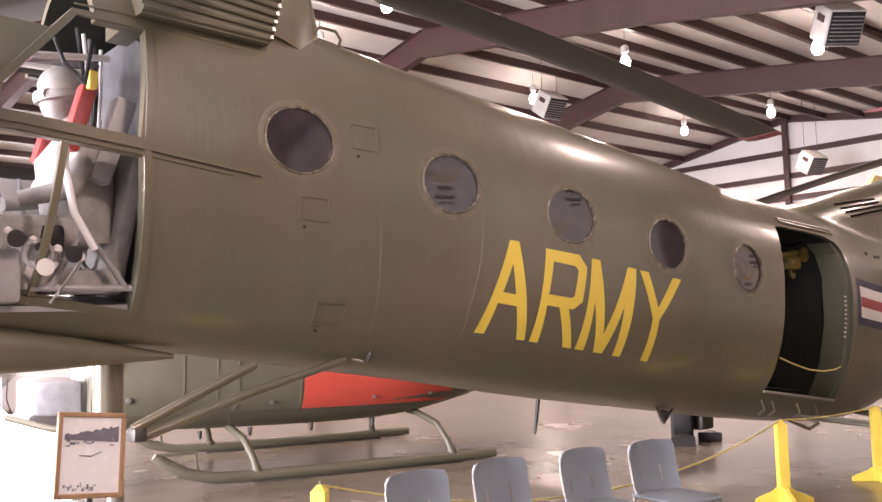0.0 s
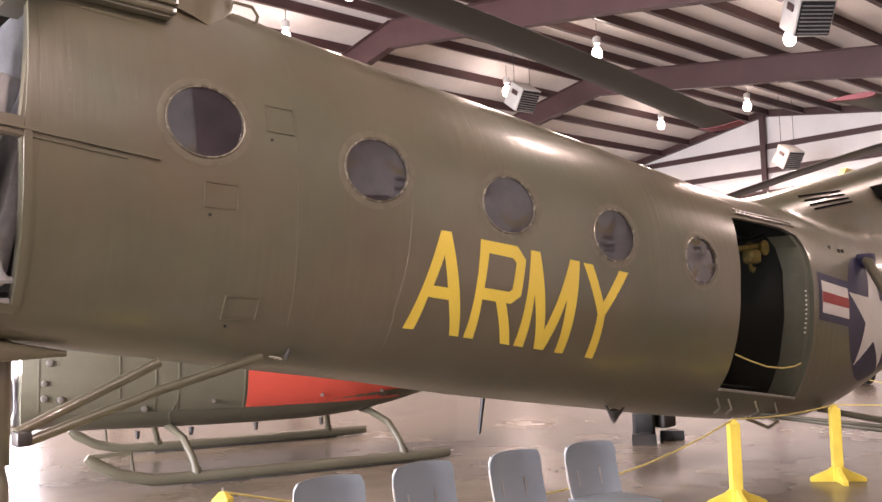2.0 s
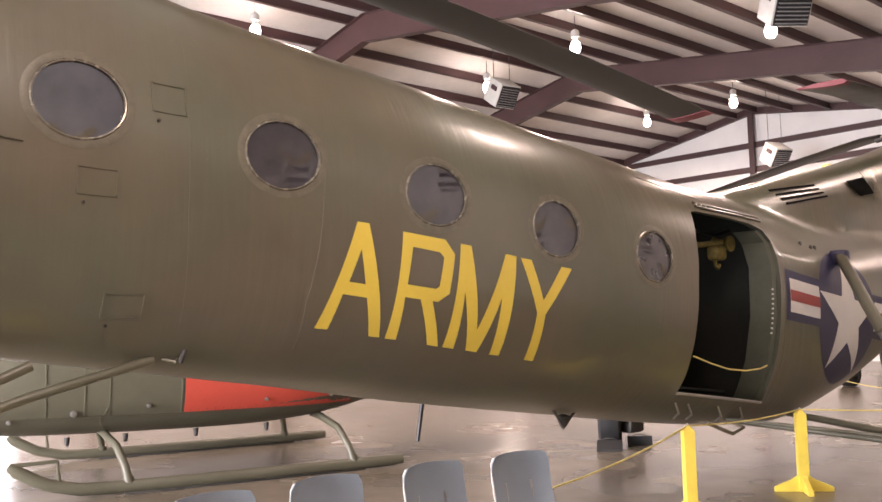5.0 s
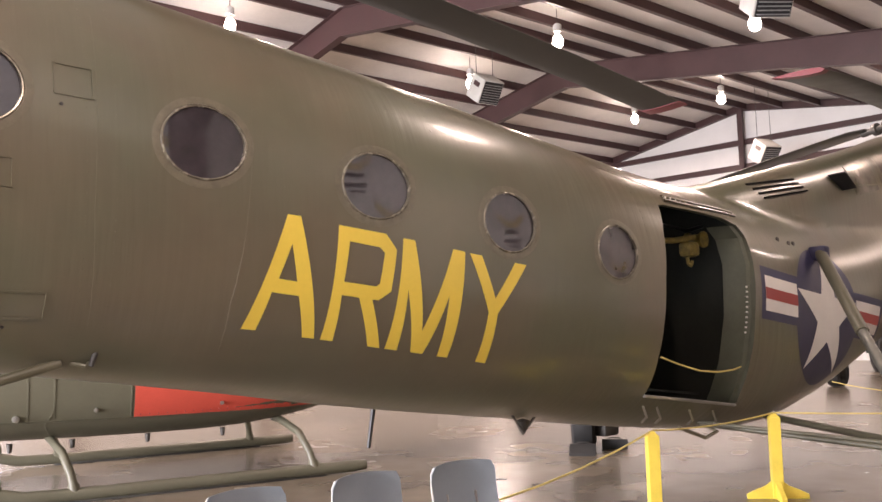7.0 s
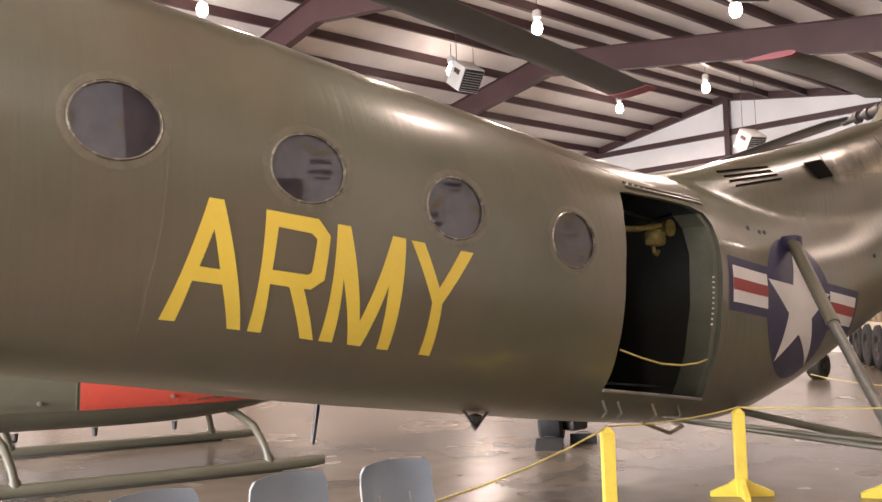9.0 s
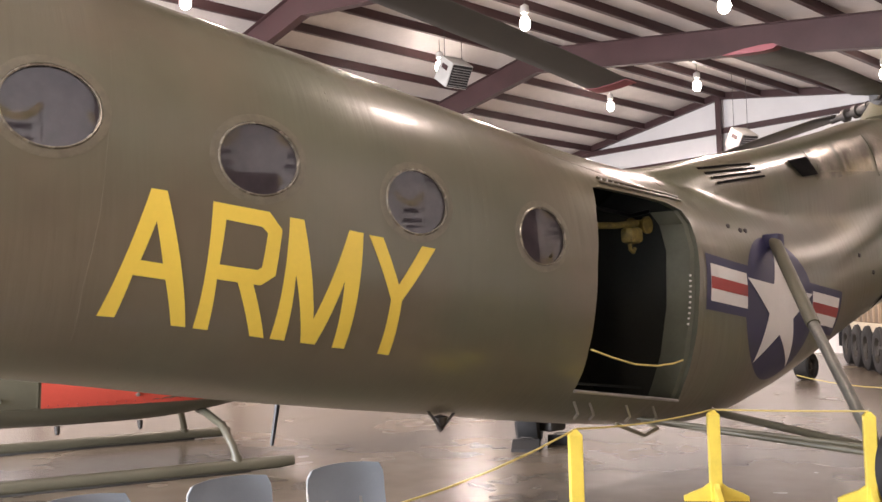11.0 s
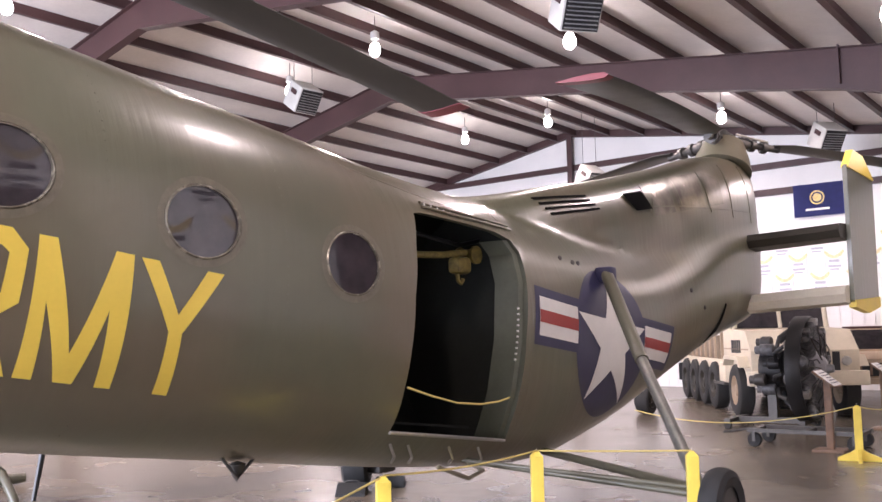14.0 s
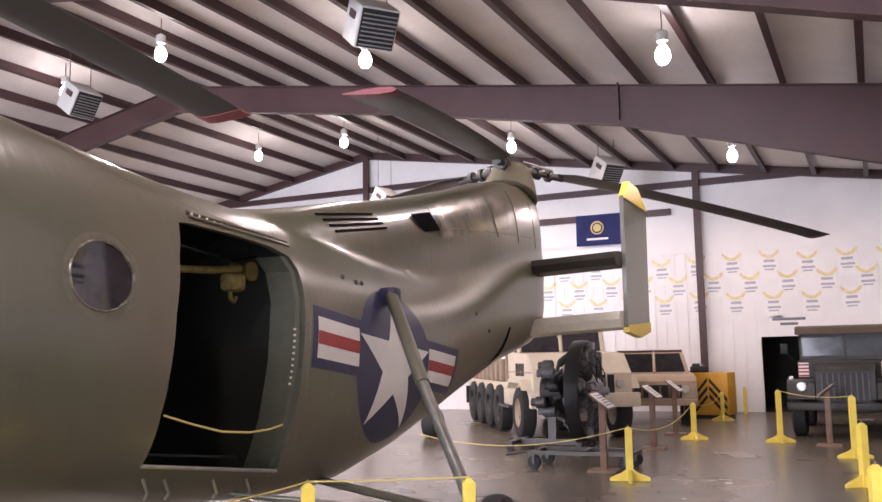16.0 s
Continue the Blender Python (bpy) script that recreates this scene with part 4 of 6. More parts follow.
for s in (-1, 1):
    part("tail_plane", plane_slab(15.6, 16.9, YC + s * 0.3, YC + s * 1.78, 2.88, 2.95, 0.12), OLIVE_TRUCK, heli)
    part("tail_plane", plane_slab(15.7, 16.9, YC + s * 0.3, YC + s * 1.78, 2.0, 2.08, 0.14), LIT_PLANE, heli, "pale lower tail plane")
    plate = prism([(15.98, 1.97), (16.75, 1.92), (17.35, 2.07), (17.42, 3.85), (16.85, 4.06), (16.35, 4.08), (15.98, 3.88)], YC + s * 1.78, YC + s * 1.84)
    plate_ob = part("end_plate", plate, OLIVE, heli, "upright end plate of the tail plane")
    part("plate_tip", prism([(15.98, 3.86), (17.42, 3.84), (16.85, 4.13), (16.3, 4.15)], YC + s * 1.76, YC + s * 1.86), YELLOW, plate_ob, "yellow tip")
    part("plate_tip", prism([(15.98, 2.0), (15.98, 1.9), (16.7, 1.83), (17.35, 1.93), (17.37, 2.08)], YC + s * 1.76, YC + s * 1.86), YELLOW, plate_ob, "yellow tip")


# rotors
def blade(hub, tip, chord, tipmat, parent, root=0.9, thick=0.03):
    hub, tip = Vector(hub), Vector(tip)
    d = tip - hub
    L = d.length
    d.normalize()
    side = d.cross(Vector((0, 0, 1))).normalized()
    up = side.cross(d)
    bm = bmesh.new()
    rows = []
    prof = [(-0.5, 0), (-0.42, 0.8), (-0.2, 1), (0.1, 0.8), (0.5, 0.1), (0.5, -0.1), (0.1, -0.7), (-0.2, -0.9), (-0.42, -0.7)]
    stops = [root, root + 0.25] + [root + 0.25 + (L - root - 0.25) * k / 10 for k in range(1, 11)]
    for i, s in enumerate(stops):
        c = chord * (0.45 if i == 0 else 1.0)
        sag = 0.07 * (s / L) * (1 - s / L) * 4
        rows.append([bm.verts.new(hub + d * s + Vector((0, 0, sag)) + side * a * c + up * b * thick) for a, b in prof])
    for a, b in zip(rows, rows[1:]):
        for i in range(len(prof)):
            j = (i + 1) % len(prof)
            bm.faces.new((a[i], a[j], b[j], b[i]))
    bm.faces.new(rows[0])
    bm.faces.new(rows[-1][::-1])
    ob = part("rotor_blade", bm, BLADE, parent, "long dark drooping rotor blade")
    cap = bmesh.new()
    a = [cap.verts.new(hub + d * (L - 0.16) + side * p * chord * 1.01 + up * (q * thick * 1.05)) for p, q in prof]
    b = [cap.verts.new(hub + d * (L + 0.01) + side * p * chord * 1.01 + up * (q * thick * 1.05)) for p, q in prof]
    cap.faces.new(a)
    cap.faces.new(b[::-1])
    for i in range(len(prof)):
        j = (i + 1) % len(prof)
        cap.faces.new((a[i], b[i], b[j], a[j]))
    part("blade_tip", cap, tipmat, ob)
    part("blade_grip", tubed([hub + d * 0.15, hub + d * 0.45, hub + d * 0.55, hub + d * (root + 0.1)], [0.09, 0.085, 0.05, 0.06], 12), DARK_STEEL, ob)
    for k in (0.3, 0.5, 0.7):
        part("grip_collar", tubed([hub + d * k, hub + d * (k + 0.07)], 0.105, 12), DARK_STEEL, ob)
    part("damper_rod", tubed([hub + d * 0.2 + up * 0.1 + side * 0.12, hub + d * 0.75 + up * 0.06 + side * 0.1], 0.02, 8), STEEL, ob)
    return ob


def hub_of(at):
    x, y, z = at
    part("rotor_mast", tubed([(x, y, z - 0.55), (x, y, z + 0.02)], 0.11, 16), DARK_STEEL, heli)
    part("rotor_hub", spun([(0, -0.09), (0.2, -0.09), (0.24, -0.03), (0.24, 0.04), (0.16, 0.1), (0.1, 0.16), (0, 0.17)], Matrix.Translation(at)), DARK_STEEL, heli)


FRONT, REAR = (2.7, YC, 4.25), (16.3, 5.06, 4.58)
hub_of(FRONT)
hub_of(REAR)
blade(FRONT, (9.58, 5.2, 3.785), 0.5, RED_TIP, heli)
blade(FRONT, (-0.85, 10.8, 3.7), 0.5, RED_TIP, heli)
blade(FRONT, (-0.5, -0.7, 3.7), 0.5, RED_TIP, heli)
blade(REAR, (9.8, 3.83, 3.89), 0.5, RED_TIP, heli)
blade(REAR, (21.25, 0.79, 3.73), 0.5, BLADE, heli)
blade(REAR, (18.0, 11.4, 3.85), 0.5, RED_TIP, heli)
part("front_pylon", tubed([(2.5, YC, 3.45), (2.6, YC, 3.75), (2.7, YC, 4.0)], [0.5, 0.42, 0.28], 24), OLIVE, heli)


# landing gear
def gear_wheel(x, y, z, r, w, parent, turn=0):
    m = pose(x, y, z, 90, 0, turn)
    t = part("gear_wheel", spun([(r * 0.55, -w * 0.4), (r * 0.8, -w * 0.5), (r * 0.95, -w * 0.38), (r, -w * 0.15), (r, w * 0.15), (r * 0.95, w * 0.38), (r * 0.8, w * 0.5), (r * 0.55, w * 0.4)], m, 36), RUBBER, parent)
    part("rim", spun([(0, -w * 0.42), (r * 0.2, -w * 0.45), (r * 0.25, -w * 0.2), (r * 0.5, -w * 0.25), (r * 0.58, -w * 0.42), (r * 0.6, -w * 0.3), (r * 0.6, w * 0.3), (r * 0.5, w * 0.3), (0, w * 0.35)], m, 28), DARK_STEEL, t)
    part("hub_cap", spun([(0, -0.03), (0.028, -0.03), (0.035, 0.0), (0.035, 0.05), (0, 0.05)], m @ Matrix.Translation((0, 0, w * 0.4)) @ Matrix.Rotation(math.pi, 4, "X"), 14), YELLOW, t, "yellow hub cap")


gear_wheel(9.25, 2.5, 0.297, 0.297, 0.18, heli)
gear_wheel(9.88, 6.77, 0.34, 0.34, 0.28, heli, 36)
part("brake_housing", boxed(9.88, 6.45, 0.16, 10.16, 6.71, 0.52, bevel=0.04), DARK_STEEL, heli)
gear_wheel(1.57, 5.0, 0.25, 0.25, 0.16, heli)
part("shock_strut", tubed([(10.85, 4.22, 2.2), (10.1, 3.5, 1.35)], 0.062, 14), OLIVE_HUEY, heli)
part("strut_piston", tubed([(10.12, 3.52, 1.37), (9.4, 2.72, 0.4)], 0.05, 14), STRUT, heli, "greyish worn strut piston")
part("strut_socket", boxed(10.78, 4.13, 2.1, 10.92, 4.32, 2.26, bevel=0.03), BLUE_MARK, heli)
for a, b, r in (((10.1, 4.55, 0.5), (9.38, 2.7, 0.4), 0.035), ((9.15, 4.65, 0.5), (9.38, 2.7, 0.36), 0.026), ((8.9, 4.6, 0.55), (9.33, 2.75, 0.42), 0.018), ((10.2, 5.6, 0.5), (10.0, 6.57, 0.4), 0.035), ((9.15, 5.4, 0.5), (10.0, 6.62, 0.36), 0.026)):
    part("gear_brace", tubed([a, b], r, 10), OLIVE_HUEY, heli)
part("axle", tubed([(9.25, 2.44, 0.297), (9.4, 2.74, 0.38)], 0.035, 10), DARK_STEEL, heli)
part("nose_strut", tubed([(1.575, 5.0, 1.7), (1.57, 5.0, 0.9)], 0.085, 16), OLIVE, heli)
part("nose_fork", tubed([(1.57, 5.0, 0.95), (1.57, 4.88, 0.8), (1.57, 4.88, 0.26)], 0.05, 10), OLIVE, heli)
part("drag_brace", tubed([(1.62, 4.75, 1.09), (2.4, 4.75, 1.42)], 0.03, 10), OLIVE, heli)
part("drag_brace", tubed([(1.66, 4.73, 1.04), (2.4, 4.72, 1.26), (3.05, 4.7, 1.42)], 0.028, 10), OLIVE, heli)
part("brace_clamp", boxed(1.6, 4.68, 1.02, 1.68, 4.8, 1.1, bevel=0.015), DARK_STEEL, heli)
# chin fairing under the nose
chin = bmesh.new()
tube(chin, [(-0.2, 4.86, 1.7), (0.3, 4.84, 1.62), (0.8, 4.82, 1.58), (1.3, 4.82, 1.54), (1.9, 4.84, 1.49)], [0.05, 0.16, 0.15, 0.09, 0.015], 20)
part("chin_fairing", chin, OLIVE, heli)
# small fittings on the belly
y = skin_y(3.21, 1.43)
part("tie_down_ring", tubed([(3.19, y - 0.01, 1.4), (3.2, y - 0.03, 1.45), (3.21, y - 0.03, 1.48)], 0.016, 8), DARK_STEEL, heli)
part("tie_down_ring", tubed([(3.1, 4.7, 1.42), (3.17, 4.66, 1.4), (3.2, 4.68, 1.43)], 0.012, 8), OLIVE, heli)
part("whip_aerial", tubed([(5.68, 5.4, 1.02), (5.62, 5.42, 0.62)], [0.022, 0.014], 8), BLACK, heli)
part("belly_light", spun([(0, -0.12), (0.03, -0.08), (0.06, 0.0), (0, 0.02)], Matrix.Translation((6.65, 4.75, 0.77)), 12), DARK_STEEL, heli)
part("belly_bracket", tubed([(6.5, 4.72, 0.83), (6.63, 4.72, 0.68), (6.77, 4.72, 0.8)], 0.012, 6), DARK_STEEL, heli)
for x in (7.75, 7.95, 8.45, 8.85):
    z = lerp_table(BOT, x) + 0.1
    part("step_bracket", tubed([(x, skin_y(x, z + 0.1), z + 0.1), (x + 0.05, skin_y(x, z + 0.06, 0.05), z), (x + 0.16, skin_y(x, z, 0.02), z - 0.06)], 0.011, 6), STEEL, heli)
part("boarding_step", tubed([(8.45, 4.5, 0.55), (8.75, 4.42, 0.43), (8.95, 4.42, 0.47), (8.98, 4.6, 0.52)], 0.018, 8), OLIVE, heli)


def wheel_chock(x, y, rz):
    e = empty("wheel_chock", (x, y, 0), "black rubber wheel chock on the floor against the tyre", "wheel chock", "wheel chocks", rz)
    part("wedge", prism([(-0.14, 0.0), (0.12, 0.0), (0.1, 0.03), (-0.06, 0.11), (-0.12, 0.11)], -0.15, 0.15), RUBBER, e, smooth=False)
    part("grip", tubed([(-0.08, -0.1, 0.1), (-0.08, -0.05, 0.13), (-0.08, 0.05, 0.13), (-0.08, 0.1, 0.1)], 0.008, 6), DARK_STEEL, e)
    return e


wheel_chock(9.52, 6.51, 216)
wheel_chock(10.18, 6.55, 36)

# ---- the single-rotor helicopter standing behind ----
huey = empty("skid_helicopter", (5.0, 8.28, 0), "dark olive skid helicopter with a red side panel", "helicopter", rz=-16)
HT = [(-3.15, 1.2), (-2.9, 1.55), (-2.4, 1.95), (-1.8, 2.25), (-1.0, 2.45), (1.2, 2.5), (2.2, 2.3), (3.2, 1.9), (4.5, 1.7), (7.0, 1.6)]
HB = [(-3.15, 0.95), (-2.9, 0.72), (-2.4, 0.62), (-1.8, 0.56), (-1.0, 0.52), (0.8, 0.5), (1.6, 0.56), (2.4, 0.72), (3.2, 0.92), (4.5, 1.15), (7.0, 1.25)]
HW = [(-3.15, 0.15), (-2.9, 0.55), (-2.4, 0.95), (-1.8, 1.12), (-1.0, 1.2), (1.2, 1.2), (2.2, 1.0), (3.2, 0.65), (4.5, 0.35), (7.0, 0.25)]
HY = 1.25


def huey_y(x, z, out=0.0):
    a, b, w = lerp_table(HT, x), lerp_table(HB, x), lerp_table(HW, x)
    q = min(1.0, abs((z - (a + b) / 2) / ((a - b) / 2)))
    return HY - w * (1 - q**3.4) ** (1 / 3.4) - out


def huey_body(x0, x1, n, seg=48, out=0.0):
    bm = bmesh.new()
    rings = []
    for i in range(n + 1):
        x = x0 + (x1 - x0) * i / n
        a, b, w = lerp_table(HT, x) + out, lerp_table(HB, x) - out, lerp_table(HW, x) + out
        rings.append([])
        for k in range(seg):
            t = 2 * math.pi * k / seg
            c, s = math.cos(t), math.sin(t)
            rings[-1].append(bm.verts.new((x, HY + w * math.copysign(abs(c) ** (2 / 3.4), c), (a + b) / 2 + (a - b) / 2 * math.copysign(abs(s) ** (2 / 3.4), s))))
    for p, q in zip(rings, rings[1:]):
        for k in range(seg):
            bm.faces.new((p[k], p[(k + 1) % seg], q[(k + 1) % seg], q[k]))
    bm.faces.new(rings[0])
    bm.faces.new(rings[-1][::-1])
    return bm


part("fuselage", huey_body(-2.2, 7.0, 60), OLIVE_HUEY, huey)
part("nose_bubble", huey_body(-3.15, -2.2, 12), GLASS, huey, "clear nose bubble").visible_shadow = False
part("nose_inside", boxed(-2.75, 0.75, 0.8, -2.25, 1.9, 1.15, bevel=0.05), GRAPHITE, huey, "grey instrument pedestal")
part("nose_frame", tubed([(-3.0, 0.85, 0.78), (-2.6, 0.42, 0.68), (-2.2, 0.22, 0.64)], 0.035, 8), OLIVE_HUEY, huey)


def huey_strip(name, pts, width, lift, mat, label=""):
    bm = bmesh.new()
    rows = []
    fine = []
    for (x0, z0), (x1, z1) in zip(pts, pts[1:]):
        fine += [(x0 + (x1 - x0) * i / 8, z0 + (z1 - z0) * i / 8) for i in range(8)]
    fine.append(pts[-1])
    for i, (x, z) in enumerate(fine):
        a, b = fine[max(i - 1, 0)], fine[min(i + 1, len(fine) - 1)]
        d = Vector((b[0] - a[0], b[1] - a[1])).normalized()
        nx, nz = -d.y * width / 2, d.x * width / 2
        rows.append([bm.verts.new((x + nx * s, huey_y(x + nx * s, z + nz * s, o), z + nz * s)) for s, o in ((-1, -0.003), (-0.8, lift), (0.8, lift), (1, -0.003))])
    for a, b in zip(rows, rows[1:]):
        for i in range(3):
            bm.faces.new((a[i], a[i + 1], b[i + 1], b[i]))
    return part(name, bm, mat, huey, label)


bm = bmesh.new()
cols = []
for i in range(25):
    x = 0.0 + 1.93 * i / 24
    top = 1.5
    lo = 0.735 - 0.02 * i / 24
    cols.append([bm.verts.new((x, huey_y(x, lo + (top - lo) * j / 6, 0.006), lo + (top - lo) * j / 6)) for j in range(7)])
for a, b in zip(cols, cols[1:]):
    for j in range(6):
        bm.faces.new((a[j], a[j + 1], b[j + 1], b[j]))
part("red_panel", bm, RED_PANEL, huey, "bright red painted side panel")
for k in range(22):
    x = 0.06 + 1.8 * k / 21
    part("panel_stud", spun([(0, -0.004), (0.008, -0.003), (0.008, 0.003), (0, 0.004)], pose(x, huey_y(x, 0.76, 0.008), 0.76, 90, 0, 0), 6), RED_MARK, huey)
huey_strip("lower_seam", [(-2.1, 0.77), (-0.01, 0.73), (1.95, 0.712)], 0.02, 0.006, OLIVE_HUEY)
for x in (-0.03, -0.72, -0.95, -1.3, -2.05):
    huey_strip("door_seam", [(x, 0.75), (x, 1.5)], 0.016, 0.006, OLIVE_HUEY)
huey_strip("door_seam", [(-0.72, 0.86), (-0.8, 0.7), (-0.75, 0.6)], 0.014, 0.006, OLIVE_HUEY)
for x, z, r in ((-1.05, 0.79, 0.03), (-0.35, 0.83, 0.02), (0.85, 0.82, 0.018), (1.6, 0.82, 0.018), (-1.62, 0.74, 0.022), (-2.0, 1.1, 0.025), (-1.95, 1.3, 0.03), (-2.0, 0.95, 0.03), (-1.85, 0.93, 0.03)):
    part("fitting", spun([(0, -0.035), (r, -0.03), (r * 1.2, 0.0), (0, 0.01)], pose(x, huey_y(x, z), z, -90, 0, 0), 12), STEEL, huey)
for x in (-1.1, -0.55, 0.15, 0.9):
    part("belly_fitting", spun([(0, -0.06), (0.02, -0.05), (0.03, 0.03), (0, 0.03)], Matrix.Translation((x, 0.35, 0.52)), 10), DARK_STEEL, huey)
for y, far in ((0.02, 0), (2.75, 1)):
    part("skid", tubed([(-1.62, y, 0.36), (-1.55, y, 0.3), (-1.3, y, 0.16), (-1.0, y, 0.085), (-0.5, y, 0.07), (2.2, y, 0.07), (2.35, y, 0.075)], [0.04, 0.06, 0.06, 0.062, 0.062, 0.062, 0.05], 14), OLIVE_HUEY, huey)
    part("skid_shoe", boxed(-0.6, y - 0.045, 0.0, 1.9, y + 0.045, 0.02, bevel=0.006), DARK_STEEL, huey)
    part("toe_bracket", tubed([(-1.6, y, 0.36), (-1.2, y, 0.37), (-1.18, y, 0.15)], 0.022, 8), OLIVE_HUEY, huey)
    s = 1 if not far else -1
    for x in (-0.55, 1.78):
        part("cross_tube", tubed([(x, y, 0.1), (x - 0.03, y + s * 0.06, 0.25), (x - 0.1, y + s * 0.22, 0.45), (x - 0.2, y + s * 0.55, 0.56), (x - 0.22, y + s * 0.8, 0.57)], 0.04, 12), OLIVE_HUEY, huey)
        part("tube_collar", tubed([(x, y, 0.09), (x - 0.01, y + s * 0.02, 0.16)], 0.055, 12), OLIVE_HUEY, huey)


# ---- chairs in a row under the hull ----
def shell(w, h, bend, t, seg=14, rows=8, flare=0.0):
    """A curved plastic panel, w wide and h high, with rounded upper corners."""
    bm = bmesh.new()
    front, back = [], []
    for j in range(rows + 1):
        v = j / rows
        fr, bk = [], []
        for i in range(seg + 1):
            u = 2 * i / seg - 1
            r = 1.0
            if v > 0.75:
                k = (v - 0.75) / 0.25
                r = 1 - 0.16 * (1 - math.sqrt(max(0, 1 - k * k * 0.98)))
            elif v < 0.15:
                r = 1 - 0.06 * (1 - v / 0.15)
            x = u * w / 2 * r
            zz = v * h - 0.02 * u * u * v
            y = bend * u * u - 0.05 * (v - 0.5) ** 2 * 4 * 0.4
            fr.append(bm.verts.new((x, y, zz)))
            bk.append(bm.verts.new((x, y + t, zz)))
        front.append(fr)
        back.append(bk)
    for j in range(rows):
        for i in range(seg):
            bm.faces.new((front[j][i], front[j][i + 1], front[j + 1][i + 1], front[j + 1][i]))
            bm.faces.new((back[j][i], back[j + 1][i], back[j + 1][i + 1], back[j][i + 1]))
    for j in range(rows):
        for i in (0, seg):
            bm.faces.new((front[j][i], front[j + 1][i], back[j + 1][i], back[j][i]))
    for i in range(seg):
        for j in (0, rows):
            bm.faces.new((front[j][i], front[j][i + 1], back[j][i + 1], back[j][i]))
    return bm


def stacking_chair():
    e = empty("stacking_chair", (0, 0, 0), "grey moulded plastic stacking chair with steel legs", "chair", "row of chairs")
    bk = shell(0.45, 0.36, -0.055, 0.012)
    bmesh.ops.transform(bk, matrix=pose(0, 0.2, 0.405, -10, 0, 0), verts=bk.verts)
    back = part("backrest", bk, CHAIR_GREY, e)
    rim = []
    for s in (-1,):
        rim = [(s * 0.212, 0.145, 0.415), (s * 0.225, 0.16, 0.505), (s * 0.225, 0.188, 0.635), (s * 0.213, 0.205, 0.71), (s * 0.188, 0.217, 0.74)]
        part("edge_trim", tubed(rim, 0.006, 6), CHAIR_EDGE, back)
    part("seat", boxed(-0.22, -0.24, 0.395, 0.22, 0.19, 0.415, bevel=0.009), CHAIR_GREY, e)
    part("seat_lip", tubed([(-0.2, -0.245, 0.4), (0.2, -0.245, 0.4)], 0.016, 8), CHAIR_GREY, e)
    for s in (-1, 1):
        part("leg", tubed([(s * 0.2, -0.2, 0.4), (s * 0.23, -0.25, 0.0)], 0.011, 8), STEEL, e)
        part("leg", tubed([(s * 0.2, 0.17, 0.4), (s * 0.23, 0.26, 0.0)], 0.011, 8), STEEL, e)
        part("back_upright", tubed([(s * 0.1, 0.1, 0.395), (s * 0.1, 0.19, 0.42), (s * 0.1, 0.225, 0.58)], 0.01, 8), STEEL, e)
    return e


chair = stacking_chair()
SPOTS = [(3.01, 3.75, -6), (3.67, 3.71, -5), (4.36, 3.6, -3), (4.95, 3.48, -9)]
chair.matrix_world = pose(SPOTS[0][0], SPOTS[0][1], 0, 0, 0, SPOTS[0][2])
for x, y, a in SPOTS[1:]:
    copy_thing(chair, pose(x, y, 0, 0, 0, a))


# ---- yellow barrier posts and ropes ----
def barrier_post(x, y, h, feet, rz, wood=POST_YELLOW):
    e = empty("barrier_post", (x, y, 0), "yellow painted wooden rope post on cross feet" if feet else "plain yellow painted post", "post", "barrier posts", rz)
    w = 0.045
    bm = boxed(-w, -w, 0.0, w, w, h - 0.03, bevel=0.005)
    top = [bm.verts.new((sx * w * 0.9, sy * w * 0.9, h - 0.032)) for sx, sy in ((-1, -1), (1, -1), (1, 1), (-1, 1))]
    tip = [bm.verts.new((sx * w * 0.35, sy * w * 0.35, h)) for sx, sy in ((-1, -1), (1, -1), (1, 1), (-1, 1))]
    for i in range(4):
        bm.faces.new((top[i], top[(i + 1) % 4], tip[(i + 1) % 4], tip[i]))
    bm.faces.new(tip)
    part("upright", bm, wood, e, smooth=False)
    part("eye_screw", tubed([(0, 0, h - 0.005), (0.012, 0, h + 0.012), (0, 0, h + 0.022), (-0.012, 0, h + 0.01)], 0.004, 6), STEEL, e)
    if feet:
        for k in range(4):
            f = prism([(0.03, 0.0), (0.25, 0.0), (0.25, 0.035), (0.2, 0.06), (0.1, 0.10), (0.045, 0.14), (0.03, 0.14)], -0.02, 0.02, pose(0, 0, 0, 0, 0, 90 * k))
            part("foot", f, wood, e, smooth=False)
    return e


POSTS = [(2.52, 4.22, 0.72, True, 40), (7.05, 3.81, 0.71, True, 50), (8.6, 3.66, 0.71, True, 40), (9.25, 2.71, 0.7, True, 30), (14.6, 2.88, 0.67, True, 15), (20.45, 3.12, 0.68, True, 20), (25.6, 3.36, 0.68, True, 10), (28.1, 3.15, 0.7, False, 0), (20.27, 1.6, 0.92, True, 15), (18.02, 0.36, 0.92, True, 15), (14.92, 0.2, 0.735, True, 35), (10.2, 0.05, 0.78, True, 20)]
for p in POSTS:
    barrier_post(*p)


def rope(a, b, sag, mat=ROPE, r=0.007, label="thin yellow barrier rope"):
    a, b = Vector(a), Vector(b)
    pts = [a.lerp(b, k / 12) - Vector((0, 0, sag * 4 * (k / 12) * (1 - k / 12))) for k in range(13)]
    return tagged(link("barrier_rope", tubed(pts, r, 6), mat, smooth=True), label, "rope", "barrier ropes")


rope((2.52, 4.22, 0.72), (7.05, 3.81, 0.71), 0.33)
rope((7.05, 3.81, 0.715), (8.6, 3.66, 0.715), 0.03)
rope((8.6, 3.66, 0.715), (9.25, 2.71, 0.705), 0.005)
